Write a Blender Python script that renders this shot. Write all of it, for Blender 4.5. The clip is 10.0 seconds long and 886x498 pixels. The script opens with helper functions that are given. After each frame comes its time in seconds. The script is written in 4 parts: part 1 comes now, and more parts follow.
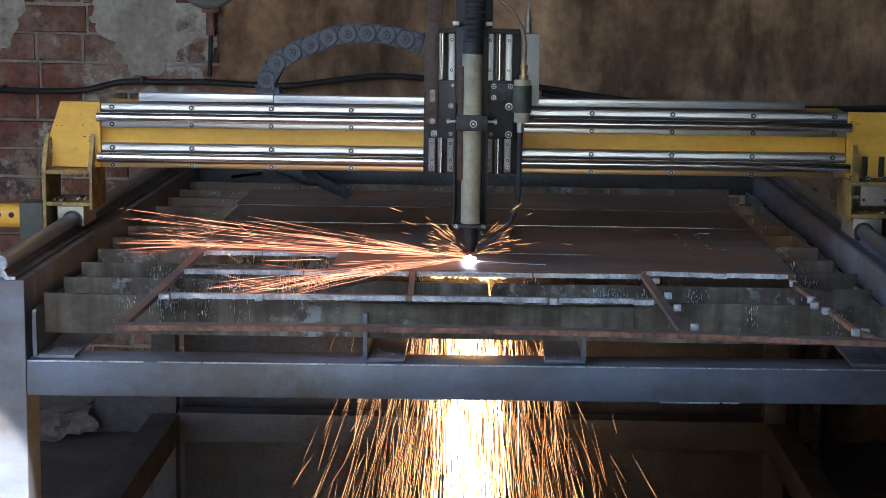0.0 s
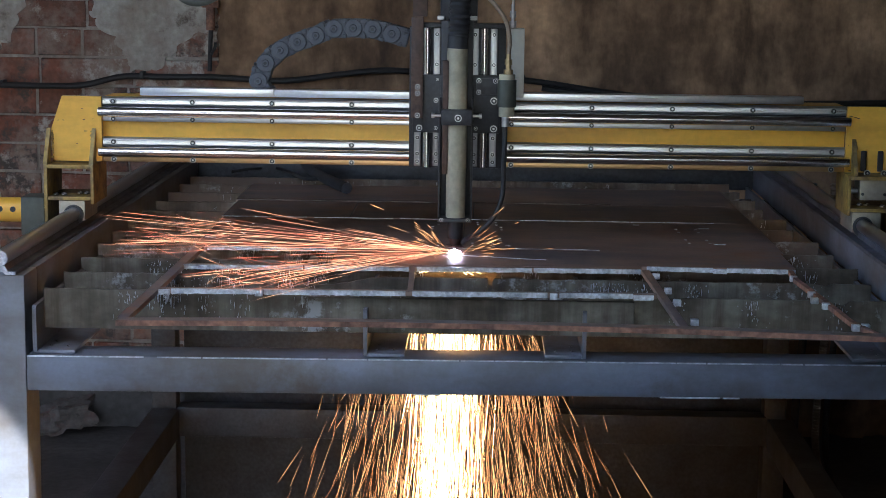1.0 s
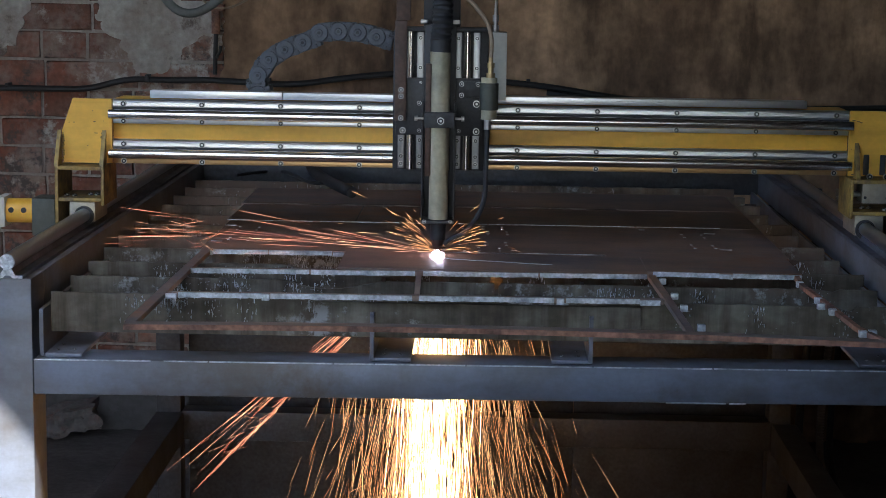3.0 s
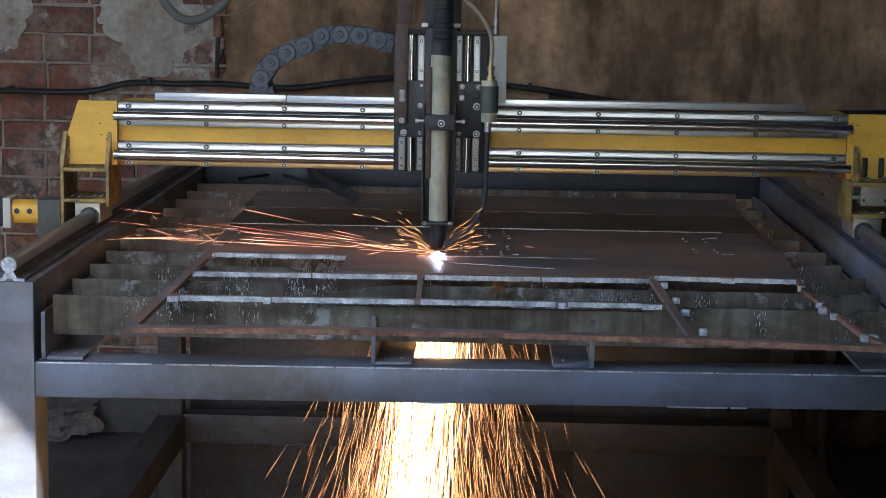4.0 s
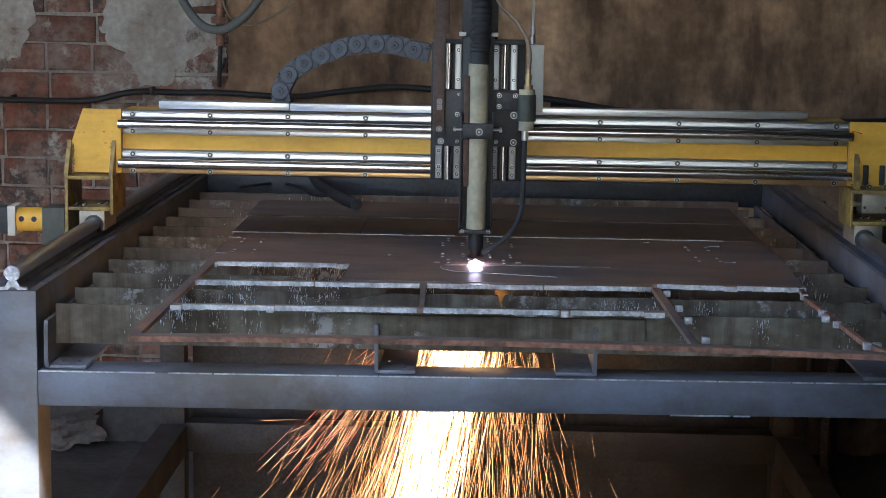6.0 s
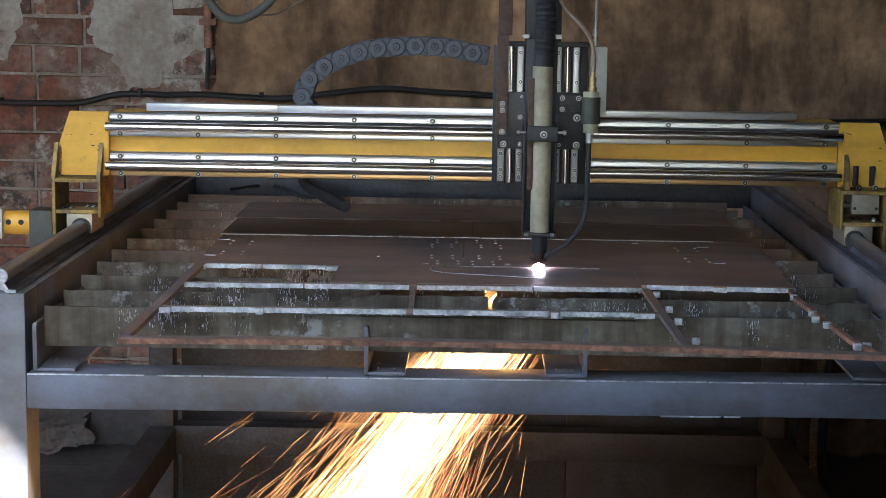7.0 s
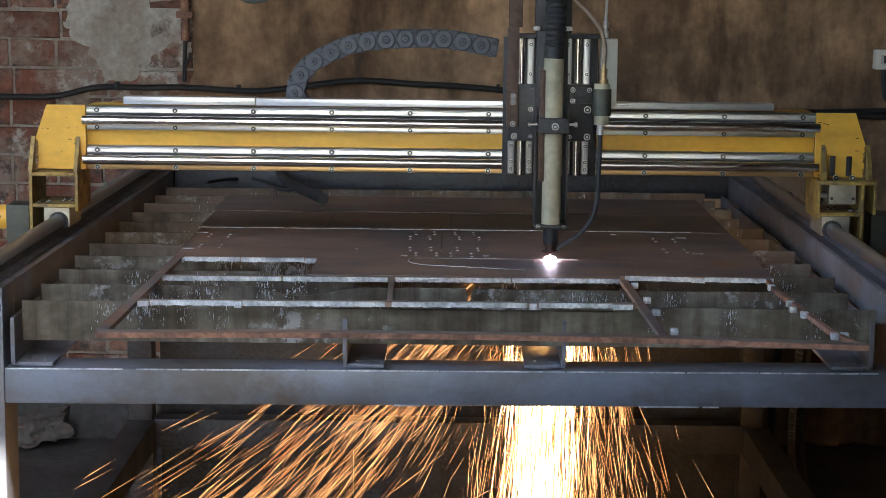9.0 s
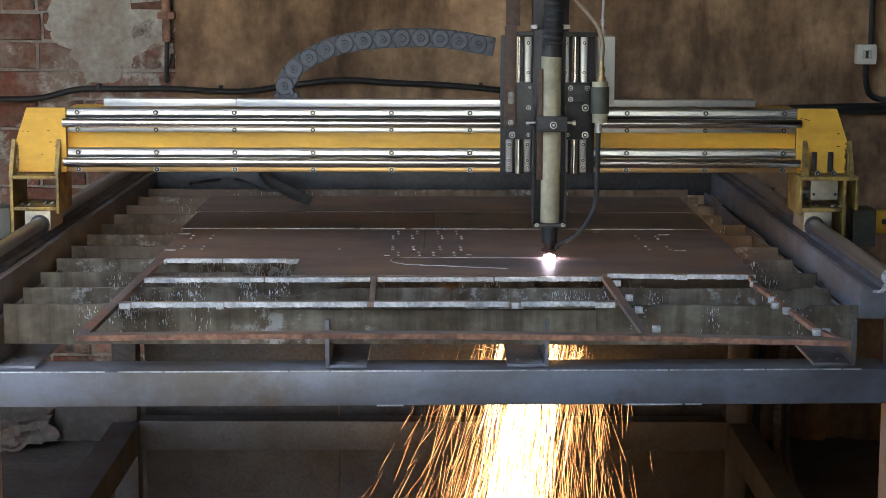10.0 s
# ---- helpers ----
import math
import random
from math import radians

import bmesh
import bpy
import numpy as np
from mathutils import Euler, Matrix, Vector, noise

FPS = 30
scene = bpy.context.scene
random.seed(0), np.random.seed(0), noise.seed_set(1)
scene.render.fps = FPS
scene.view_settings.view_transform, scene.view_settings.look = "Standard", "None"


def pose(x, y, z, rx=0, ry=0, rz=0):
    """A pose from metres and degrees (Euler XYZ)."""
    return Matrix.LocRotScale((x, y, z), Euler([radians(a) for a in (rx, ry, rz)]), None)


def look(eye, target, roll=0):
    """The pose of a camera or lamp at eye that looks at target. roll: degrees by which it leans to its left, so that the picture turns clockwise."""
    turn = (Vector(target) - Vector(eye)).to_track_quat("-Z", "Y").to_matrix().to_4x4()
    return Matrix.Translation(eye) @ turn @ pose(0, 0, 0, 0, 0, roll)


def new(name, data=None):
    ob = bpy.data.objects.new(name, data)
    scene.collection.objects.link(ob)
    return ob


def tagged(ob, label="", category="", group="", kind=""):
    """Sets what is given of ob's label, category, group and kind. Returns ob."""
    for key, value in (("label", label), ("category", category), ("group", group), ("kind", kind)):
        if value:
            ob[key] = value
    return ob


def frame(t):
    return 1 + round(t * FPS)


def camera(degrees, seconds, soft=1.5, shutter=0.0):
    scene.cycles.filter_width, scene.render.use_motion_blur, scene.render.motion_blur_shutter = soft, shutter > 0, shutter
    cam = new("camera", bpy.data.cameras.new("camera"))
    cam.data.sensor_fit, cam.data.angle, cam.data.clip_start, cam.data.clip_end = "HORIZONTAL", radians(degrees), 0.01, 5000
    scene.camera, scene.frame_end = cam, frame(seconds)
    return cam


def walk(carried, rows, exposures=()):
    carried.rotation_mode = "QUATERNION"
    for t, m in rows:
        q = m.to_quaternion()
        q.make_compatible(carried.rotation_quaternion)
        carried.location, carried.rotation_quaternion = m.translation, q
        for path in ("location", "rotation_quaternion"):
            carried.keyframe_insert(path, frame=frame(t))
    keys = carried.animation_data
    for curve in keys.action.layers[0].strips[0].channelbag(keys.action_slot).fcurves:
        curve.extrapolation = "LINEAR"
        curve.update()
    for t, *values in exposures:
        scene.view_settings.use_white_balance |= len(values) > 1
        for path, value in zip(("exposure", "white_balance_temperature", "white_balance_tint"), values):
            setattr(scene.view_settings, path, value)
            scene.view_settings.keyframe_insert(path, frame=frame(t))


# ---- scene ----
cam = camera(27.0, 10.0, soft=0.85)
PATH = [
    (0, (0.003, -0.005, 1.284), (-0.042, 1.972, 0.984), 0.7),
    (0.5, (0.001, -0.003, 1.284), (-0.043, 1.973, 0.979), 0.7),
    (1, (0.003, -0.004, 1.285), (-0.042, 1.972, 0.979), 0.7),
    (1.5, (0.0, -0.006, 1.287), (-0.043, 1.97, 0.981), 0.7),
    (2, (-0.001, -0.006, 1.286), (-0.045, 1.97, 0.981), 0.8),
    (2.5, (-0.003, -0.005, 1.287), (-0.049, 1.971, 0.983), 0.8),
    (4, (-0.006, -0.006, 1.288), (-0.054, 1.971, 0.9891), 0.95),
    (4.5, (-0.006, -0.006, 1.287), (-0.058, 1.971, 0.99), 0.8),
    (5, (-0.007, -0.009, 1.29), (-0.059, 1.969, 0.993), 0.9),
    (5.5, (-0.006, -0.009, 1.289), (-0.059, 1.968, 0.996), 0.9),
    (7, (-0.01, -0.003, 1.286), (-0.047, 1.975, 0.999), 0.8),
    (7.5, (-0.01, -0.004, 1.287), (-0.041, 1.975, 0.998), 0.7),
    (8, (-0.009, -0.004, 1.288), (-0.033, 1.974, 0.995), 0.7),
    (8.5, (-0.009, -0.003, 1.288), (-0.027, 1.975, 0.993), 0.6),
    (9, (-0.009, -0.004, 1.287), (-0.023, 1.974, 0.991), 0.6),
    (9.5, (-0.007, -0.004, 1.288), (-0.018, 1.974, 0.991), 0.5),
    (10, (-0.001, -0.002, 1.289), (-0.001, 1.975, 0.991), 0.1),
]
walk(cam, [(t, look(eye, target, roll)) for t, eye, target, roll in PATH],
     [(t, 2.85 + e, k, 10) for t, e, k in ((0, 0.03, 6300), (0.5, -0.1, 6300), (1, -0.1, 6300), (2.5, -0.38, 6300), (4, 0.05, 6400), (5, 0.27, 6400), (5.5, 0.2, 6400), (7, 0.33, 6800), (8.5, 0.3, 6950), (10, 0.55, 7400))])

# ---- world, sun, exposure ----
EXPOSURE = 2.55
HEAT = 2 ** (1.9 - EXPOSURE)      # the glow of hot metal against the daylight
world = bpy.data.worlds.new("sky")
scene.world = world
world.use_nodes = True
wn = world.node_tree.nodes
sky = wn.new("ShaderNodeTexSky")
sky.sky_type = "NISHITA"
sky.sun_disc = False
sky.sun_elevation, sky.sun_rotation = radians(52), radians(173)
wn["Background"].inputs["Strength"].default_value = 0.15
world.node_tree.links.new(sky.outputs[0], wn["Background"].inputs["Color"])
sun_data = bpy.data.lights.new("sun", "SUN")
sun_data.energy, sun_data.angle, sun_data.color = 3.2, radians(0.5), (1.0, 0.95, 0.87)
sun = new("sun", sun_data)
SUN_WAY = Vector((-0.07, 0.612, -0.788))
sun.rotation_mode = "QUATERNION"
sun.rotation_quaternion = SUN_WAY.to_track_quat("-Z", "Y")
sun.location = (0, -6, 8)

# ---- materials ----
def material(name, base, rough=0.6, metal=0.0, vary=0.25, scale=8.0, fine=90.0, bump=0.15, second=None, spots=0.5, emit=0.0):
    """A surface with large stains (towards second), fine grain and relief."""
    m = bpy.data.materials.new(name)
    m.use_nodes = True
    nt = m.node_tree
    n, l = nt.nodes, nt.links
    b = n["Principled BSDF"]
    co = n.new("ShaderNodeTexCoord")
    big = n.new("ShaderNodeTexNoise")
    big.inputs["Scale"].default_value, big.inputs["Detail"].default_value, big.inputs["Roughness"].default_value = scale, 6, 0.65
    small = n.new("ShaderNodeTexNoise")
    small.inputs["Scale"].default_value, small.inputs["Detail"].default_value = fine, 4
    l.new(co.outputs["Object"], big.inputs["Vector"])
    l.new(co.outputs["Object"], small.inputs["Vector"])
    ramp = n.new("ShaderNodeValToRGB")
    ramp.color_ramp.elements[0].position, ramp.color_ramp.elements[1].position = spots - 0.12, spots + 0.16
    ramp.color_ramp.elements[0].color = (*base, 1)
    two = second or tuple(c * (1 - vary) for c in base)
    ramp.color_ramp.elements[1].color = (*two, 1)
    l.new(big.outputs["Fac"], ramp.inputs["Fac"])
    mix = n.new("ShaderNodeMix")
    mix.data_type, mix.blend_type = "RGBA", "MULTIPLY"
    mix.inputs["Factor"].default_value = 1.0
    grain = n.new("ShaderNodeMapRange")
    grain.inputs["From Min"].default_value, grain.inputs["From Max"].default_value = 0.3, 0.7
    grain.inputs["To Min"].default_value, grain.inputs["To Max"].default_value = 1 - vary, 1 + vary * 0.5
    l.new(small.outputs["Fac"], grain.inputs["Value"])
    l.new(ramp.outputs["Color"], mix.inputs["A"])
    l.new(grain.outputs["Result"], mix.inputs["B"])
    l.new(mix.outputs["Result"], b.inputs["Base Color"])
    rr = n.new("ShaderNodeMapRange")
    rr.inputs["To Min"].default_value, rr.inputs["To Max"].default_value = max(rough - 0.12, 0.03), min(rough + 0.15, 1)
    l.new(big.outputs["Fac"], rr.inputs["Value"])
    l.new(rr.outputs["Result"], b.inputs["Roughness"])
    b.inputs["Metallic"].default_value = metal
    if bump:
        bp = n.new("ShaderNodeBump")
        bp.inputs["Strength"].default_value, bp.inputs["Distance"].default_value = bump, 0.004
        l.new(small.outputs["Fac"], bp.inputs["Height"])
        l.new(bp.outputs["Normal"], b.inputs["Normal"])
    return m


def brushed(name, base, rough, axis, vary=0.35):
    """Metal drawn along one axis: long streaks of roughness and tone."""
    m = material(name, base, rough, 1.0, 0.05, 6, 160, 0.0)
    nt = m.node_tree
    n, l = nt.nodes, nt.links
    b = n["Principled BSDF"]
    mp = n.new("ShaderNodeMapping")
    mp.inputs["Scale"].default_value = tuple(2.0 if a == axis else 420.0 for a in range(3))
    tc = n.new("ShaderNodeTexCoord")
    nz = n.new("ShaderNodeTexNoise")
    nz.inputs["Scale"].default_value, nz.inputs["Detail"].default_value = 1.0, 3
    l.new(tc.outputs["Object"], mp.inputs["Vector"])
    l.new(mp.outputs["Vector"], nz.inputs["Vector"])
    rr = n.new("ShaderNodeMapRange")
    rr.inputs["To Min"].default_value, rr.inputs["To Max"].default_value = max(rough - vary / 2, 0.05), rough + vary / 2
    l.new(nz.outputs["Fac"], rr.inputs["Value"])
    l.new(rr.outputs["Result"], b.inputs["Roughness"])
    return m


def glowing(name, low, high, power, lo=1.0):
    """Hot metal: each streak has a heat of its own."""
    m = bpy.data.materials.new(name)
    m.use_nodes = True
    n, l = m.node_tree.nodes, m.node_tree.links
    b = n["Principled BSDF"]
    b.inputs["Base Color"].default_value = (0.02, 0.01, 0.005, 1)
    g = n.new("ShaderNodeNewGeometry")
    ramp = n.new("ShaderNodeValToRGB")
    ramp.color_ramp.elements[0].color, ramp.color_ramp.elements[1].color = (*low, 1), (*high, 1)
    l.new(g.outputs["Random Per Island"], ramp.inputs["Fac"])
    l.new(ramp.outputs["Color"], b.inputs["Emission Color"])
    r = n.new("ShaderNodeMapRange")
    r.inputs["To Min"].default_value, r.inputs["To Max"].default_value = power * lo * HEAT, power * HEAT
    l.new(g.outputs["Random Per Island"], r.inputs["Value"])
    l.new(r.outputs["Result"], b.inputs["Emission Strength"])
    return m


def streaked(m, scale, dark, light):
    """Multiplies a surface by long stains, drawn out by the scale along each axis."""
    n, l = m.node_tree.nodes, m.node_tree.links
    b = n["Principled BSDF"]
    src = b.inputs["Base Color"].links[0].from_socket
    tc, mp, nz, rp, mx = n.new("ShaderNodeTexCoord"), n.new("ShaderNodeMapping"), n.new("ShaderNodeTexNoise"), n.new("ShaderNodeValToRGB"), n.new("ShaderNodeMix")
    mp.inputs["Scale"].default_value = scale
    nz.inputs["Scale"].default_value, nz.inputs["Detail"].default_value, nz.inputs["Roughness"].default_value = 1.0, 6, 0.62
    rp.color_ramp.elements[0].position, rp.color_ramp.elements[1].position = 0.36, 0.62
    rp.color_ramp.elements[0].color, rp.color_ramp.elements[1].color = (*dark, 1), (*light, 1)
    mx.data_type, mx.blend_type = "RGBA", "MULTIPLY"
    mx.inputs["Factor"].default_value = 1.0
    l.new(tc.outputs["Object"], mp.inputs["Vector"])
    l.new(mp.outputs["Vector"], nz.inputs["Vector"])
    l.new(nz.outputs["Fac"], rp.inputs["Fac"])
    l.new(src, mx.inputs["A"])
    l.new(rp.outputs["Color"], mx.inputs["B"])
    l.new(mx.outputs["Result"], b.inputs["Base Color"])
    return m


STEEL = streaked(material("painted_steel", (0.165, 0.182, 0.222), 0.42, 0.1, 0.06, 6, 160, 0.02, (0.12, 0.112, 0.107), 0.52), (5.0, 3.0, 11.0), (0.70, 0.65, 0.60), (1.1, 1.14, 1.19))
FOOT = material("dull_rail_foot", (0.13, 0.145, 0.18), 0.4, 0.4, 0.2, 14, 120, 0.05, (0.075, 0.08, 0.095))
# dark parts, and the shade of the table's rear put into the colour
DARK = material("dark_and_shaded_steel", (0.05, 0.054, 0.062), 0.5, 0.3, 0.3, 9, 120, 0.1, (0.032, 0.03, 0.03))
PLATE = streaked(material("rusty_plate", (0.30, 0.185, 0.13), 0.5, 0.1, 0.1, 3.2, 150, 0.03, (0.17, 0.15, 0.15), 0.47), (3.0, 9.0, 3.0), (0.62, 0.66, 0.74), (1.15, 1.08, 1.0))
RUST = material("rust_edge", (0.36, 0.18, 0.12), 0.75, 0.1, 0.35, 22, 130, 0.25, (0.13, 0.075, 0.06))
CUT = material("cut_steel", (0.68, 0.73, 0.80), 0.4, 0.5, 0.3, 30, 220, 0.3, (0.26, 0.29, 0.34))
SLAT = streaked(streaked(material("slat_steel", (0.172, 0.16, 0.137), 0.6, 0.1, 0.15, 9, 70, 0.15, (0.12, 0.10, 0.08), 0.52), (38.0, 38.0, 3.0), (0.5, 0.44, 0.38), (1.2, 1.22, 1.2)), (9.0, 9.0, 14.0), (0.42, 0.37, 0.3), (1.1, 1.12, 1.1))
SPATTER = material("slag_spatter", (0.68, 0.71, 0.75), 0.6, 0.3, 0.4, 60, 200, 0.4)
YELLOW = streaked(material("yellow_paint", (0.78, 0.42, 0.052), 0.42, 0.0, 0.07, 9, 90, 0.02, (0.62, 0.36, 0.05), 0.6), (5.0, 5.0, 26.0), (0.88, 0.86, 0.82), (1.05, 1.06, 1.08))
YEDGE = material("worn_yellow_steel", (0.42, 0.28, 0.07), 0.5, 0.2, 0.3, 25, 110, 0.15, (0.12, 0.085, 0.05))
ALU = brushed("aluminium", (0.6, 0.62, 0.65), 0.34, 0)
GILT = brushed("golden_brown_flange", (0.50, 0.32, 0.16), 0.4, 0)
ALUZ = brushed("aluminium_upright", (0.33, 0.34, 0.355), 0.38, 2)
CHROME = brushed("polished_shaft", (0.72, 0.7, 0.68), 0.2, 0, 0.07)
CHROMEY = brushed("bed_shaft", (0.42, 0.46, 0.54), 0.36, 1, 0.12)
BLACK = material("black_anodised", (0.028, 0.03, 0.036), 0.45, 0.2, 0.25, 12, 150, 0.05)
BEIGE = material("torch_resin", (0.50, 0.44, 0.30), 0.55, 0.0, 0.12, 14, 120, 0.05, (0.31, 0.29, 0.21))
IVORY = material("ivory_box", (0.52, 0.5, 0.43), 0.5, 0.0, 0.08, 10, 90, 0.04)
BROWN = material("rusty_flat_bar", (0.085, 0.055, 0.045), 0.6, 0.3, 0.3, 16, 120, 0.15, (0.12, 0.07, 0.05))
CABLE = material("black_cable", (0.012, 0.012, 0.013), 0.6, 0, 0.2, 20, 160, 0.1)
RUBBER = material("rubber_hose", (0.03, 0.031, 0.034), 0.65, 0, 0.2, 20, 160, 0.1)
GREYHOSE = material("grey_hose", (0.13, 0.14, 0.13), 0.6, 0, 0.15, 20, 160, 0.05)
TANHOSE = material("tan_hose", (0.30, 0.22, 0.15), 0.5, 0, 0.15, 20, 160, 0.05)
CHAIN = material("chain_plastic", (0.095, 0.104, 0.122), 0.55, 0, 0.2, 18, 120, 0.06)
BOLT = material("zinc_bolt", (0.55, 0.55, 0.55), 0.38, 0.9, 0.15, 60, 200, 0.05)
BRASS = material("brass_fitting", (0.48, 0.36, 0.2), 0.35, 0.9, 0.2, 40, 180, 0.05)
BLOCK = material("bearing_block", (0.42, 0.38, 0.3), 0.4, 0.5, 0.15, 20, 120, 0.05)
OLIVE = material("olive_box", (0.07, 0.075, 0.06), 0.55, 0.1, 0.2, 14, 100, 0.06)
FLOOR = material("concrete_floor", (0.085, 0.083, 0.085), 0.85, 0, 0.3, 3, 50, 0.4, (0.036, 0.035, 0.036))
PLASTER = material("plain_plaster", (0.24, 0.22, 0.19), 0.9, 0, 0.2, 2, 40, 0.3, (0.16, 0.145, 0.125))
# dark colour for unseen walls, so that they bounce less light
UNSEEN_DARK = material("unseen_dark_plaster", (0.07, 0.066, 0.062), 0.92, 0, 0.25, 3, 40, 0.3, (0.045, 0.042, 0.04))
MORTAR = material("mortar", (0.40, 0.365, 0.325), 0.95, 0, 0.3, 12, 90, 0.5, (0.24, 0.20, 0.17))
SWITCH = material("switch_plastic", (0.72, 0.7, 0.63), 0.4, 0, 0.05, 20, 90, 0.02)
ARC = glowing("arc", (0.78, 0.70, 1.0), (0.80, 0.74, 1.0), 65.0)
COPPER = material("copper_tip", (0.10, 0.06, 0.055), 0.45, 0.8, 0.2, 60, 160, 0.05)
JET = glowing("jet_heat", (1.0, 0.45, 0.12), (1.0, 0.58, 0.22), 10.0, 0.25)
SPARK = glowing("spark_heat", (1.0, 0.30, 0.09), (1.0, 0.58, 0.26), 0.6, 0.4)
FANHEAT = glowing("fan_spark_heat", (1.0, 0.17, 0.10), (1.0, 0.55, 0.30), 0.8, 0.3)


def wall_surface():
    """Old stained plaster: blotches, vertical run marks and sooty patches."""
    m = material("stained_plaster", (0.345, 0.228, 0.15), 0.92, 0, 0.2, 2.4, 45, 0.35, (0.14, 0.086, 0.058), 0.5)
    n, l = m.node_tree.nodes, m.node_tree.links
    b = n["Principled BSDF"]
    src = b.inputs["Base Color"].links[0].from_socket
    tc, mp, nz, rp = n.new("ShaderNodeTexCoord"), n.new("ShaderNodeMapping"), n.new("ShaderNodeTexNoise"), n.new("ShaderNodeValToRGB")
    mp.inputs["Scale"].default_value = (2.6, 1.0, 0.9)
    nz.inputs["Scale"].default_value, nz.inputs["Detail"].default_value, nz.inputs["Roughness"].default_value = 1.9, 8, 0.66
    l.new(tc.outputs["Object"], mp.inputs["Vector"])
    l.new(mp.outputs["Vector"], nz.inputs["Vector"])
    l.new(nz.outputs["Fac"], rp.inputs["Fac"])
    rp.color_ramp.elements[0].position, rp.color_ramp.elements[1].position = 0.36, 0.62
    rp.color_ramp.elements[0].color, rp.color_ramp.elements[1].color = (0.27, 0.235, 0.20, 1), (1.5, 1.45, 1.32, 1)
    mx = n.new("ShaderNodeMix")
    mx.data_type, mx.blend_type = "RGBA", "MULTIPLY"
    mx.inputs["Factor"].default_value = 0.9
    l.new(src, mx.inputs["A"])
    l.new(rp.outputs["Color"], mx.inputs["B"])
    l.new(mx.outputs["Result"], b.inputs["Base Color"])
    return m


def brick_surface():
    m = material("old_brick", (0.23, 0.08, 0.048), 0.9, 0, 0.35, 9, 60, 0.6, (0.20, 0.12, 0.09), 0.54)
    n, l = m.node_tree.nodes, m.node_tree.links
    b = n["Principled BSDF"]
    src = b.inputs["Base Color"].links[0].from_socket
    oi, mr, mx = n.new("ShaderNodeObjectInfo"), n.new("ShaderNodeMapRange"), n.new("ShaderNodeMix")
    mr.inputs["To Min"].default_value, mr.inputs["To Max"].default_value = 0.6, 1.3
    mx.data_type, mx.blend_type = "RGBA", "MULTIPLY"
    mx.inputs["Factor"].default_value = 1.0
    l.new(oi.outputs["Random"], mr.inputs["Value"])
    l.new(src, mx.inputs["A"])
    l.new(mr.outputs["Result"], mx.inputs["B"])
    l.new(mx.outputs["Result"], b.inputs["Base Color"])
    return m


def smeared(m, colour=(0.30, 0.27, 0.235)):
    """Lays thin old render over a surface, in patches that run on from piece to piece."""
    n, l = m.node_tree.nodes, m.node_tree.links
    b = n["Principled BSDF"]
    src = b.inputs["Base Color"].links[0].from_socket
    g, nz, rp, mx = n.new("ShaderNodeNewGeometry"), n.new("ShaderNodeTexNoise"), n.new("ShaderNodeValToRGB"), n.new("ShaderNodeMix")
    nz.inputs["Scale"].default_value, nz.inputs["Detail"].default_value, nz.inputs["Roughness"].default_value = 6.5, 9, 0.7
    rp.color_ramp.elements[0].position, rp.color_ramp.elements[1].position = 0.47, 0.66
    mx.data_type = "RGBA"
    l.new(g.outputs["Position"], nz.inputs["Vector"])
    l.new(nz.outputs["Fac"], rp.inputs["Fac"])
    l.new(rp.outputs["Color"], mx.inputs["Factor"])
    l.new(src, mx.inputs["A"])
    mx.inputs["B"].default_value = (*colour, 1)
    l.new(mx.outputs["Result"], b.inputs["Base Color"])
    return m


def scabbed(m, colour, scale, lo, hi):
    """Small flaky remnants of render and lime over a surface, in clusters."""
    n, l = m.node_tree.nodes, m.node_tree.links
    b = n["Principled BSDF"]
    src = b.inputs["Base Color"].links[0].from_socket
    g, nz, big, mul, rp, mx = (n.new(k) for k in ("ShaderNodeNewGeometry", "ShaderNodeTexNoise", "ShaderNodeTexNoise", "ShaderNodeMath", "ShaderNodeValToRGB", "ShaderNodeMix"))
    nz.inputs["Scale"].default_value, nz.inputs["Detail"].default_value, nz.inputs["Roughness"].default_value = scale, 8, 0.72
    big.inputs["Scale"].default_value, big.inputs["Detail"].default_value = scale / 5, 3
    mul.operation = "MULTIPLY"
    rp.color_ramp.elements[0].position, rp.color_ramp.elements[1].position = lo, hi
    mx.data_type = "RGBA"
    l.new(g.outputs["Position"], nz.inputs["Vector"])
    l.new(g.outputs["Position"], big.inputs["Vector"])
    l.new(nz.outputs["Fac"], mul.inputs[0])
    l.new(big.outputs["Fac"], mul.inputs[1])
    l.new(mul.outputs["Value"], rp.inputs["Fac"])
    l.new(rp.outputs["Color"], mx.inputs["Factor"])
    l.new(src, mx.inputs["A"])
    mx.inputs["B"].default_value = (*colour, 1)
    l.new(mx.outputs["Result"], b.inputs["Base Color"])
    return m


scabbed(STEEL, (0.105, 0.088, 0.075), 8.0, 0.27, 0.38)
scabbed(scabbed(SLAT, (0.10, 0.074, 0.055), 10.0, 0.265, 0.34), (0.30, 0.31, 0.31), 34.0, 0.325, 0.39)
scabbed(PLATE, (0.25, 0.118, 0.062), 5.0, 0.26, 0.36)
WALLMAT, BRICK = streaked(wall_surface(), (5.5, 5.0, 3.4), (0.72, 0.70, 0.68), (1.4, 1.38, 1.32)), scabbed(scabbed(smeared(brick_surface(), (0.27, 0.215, 0.18)), (0.07, 0.055, 0.05), 21.0, 0.27, 0.33), (0.42, 0.38, 0.34), 17.0, 0.285, 0.35)
smeared(MORTAR, (0.24, 0.20, 0.17))


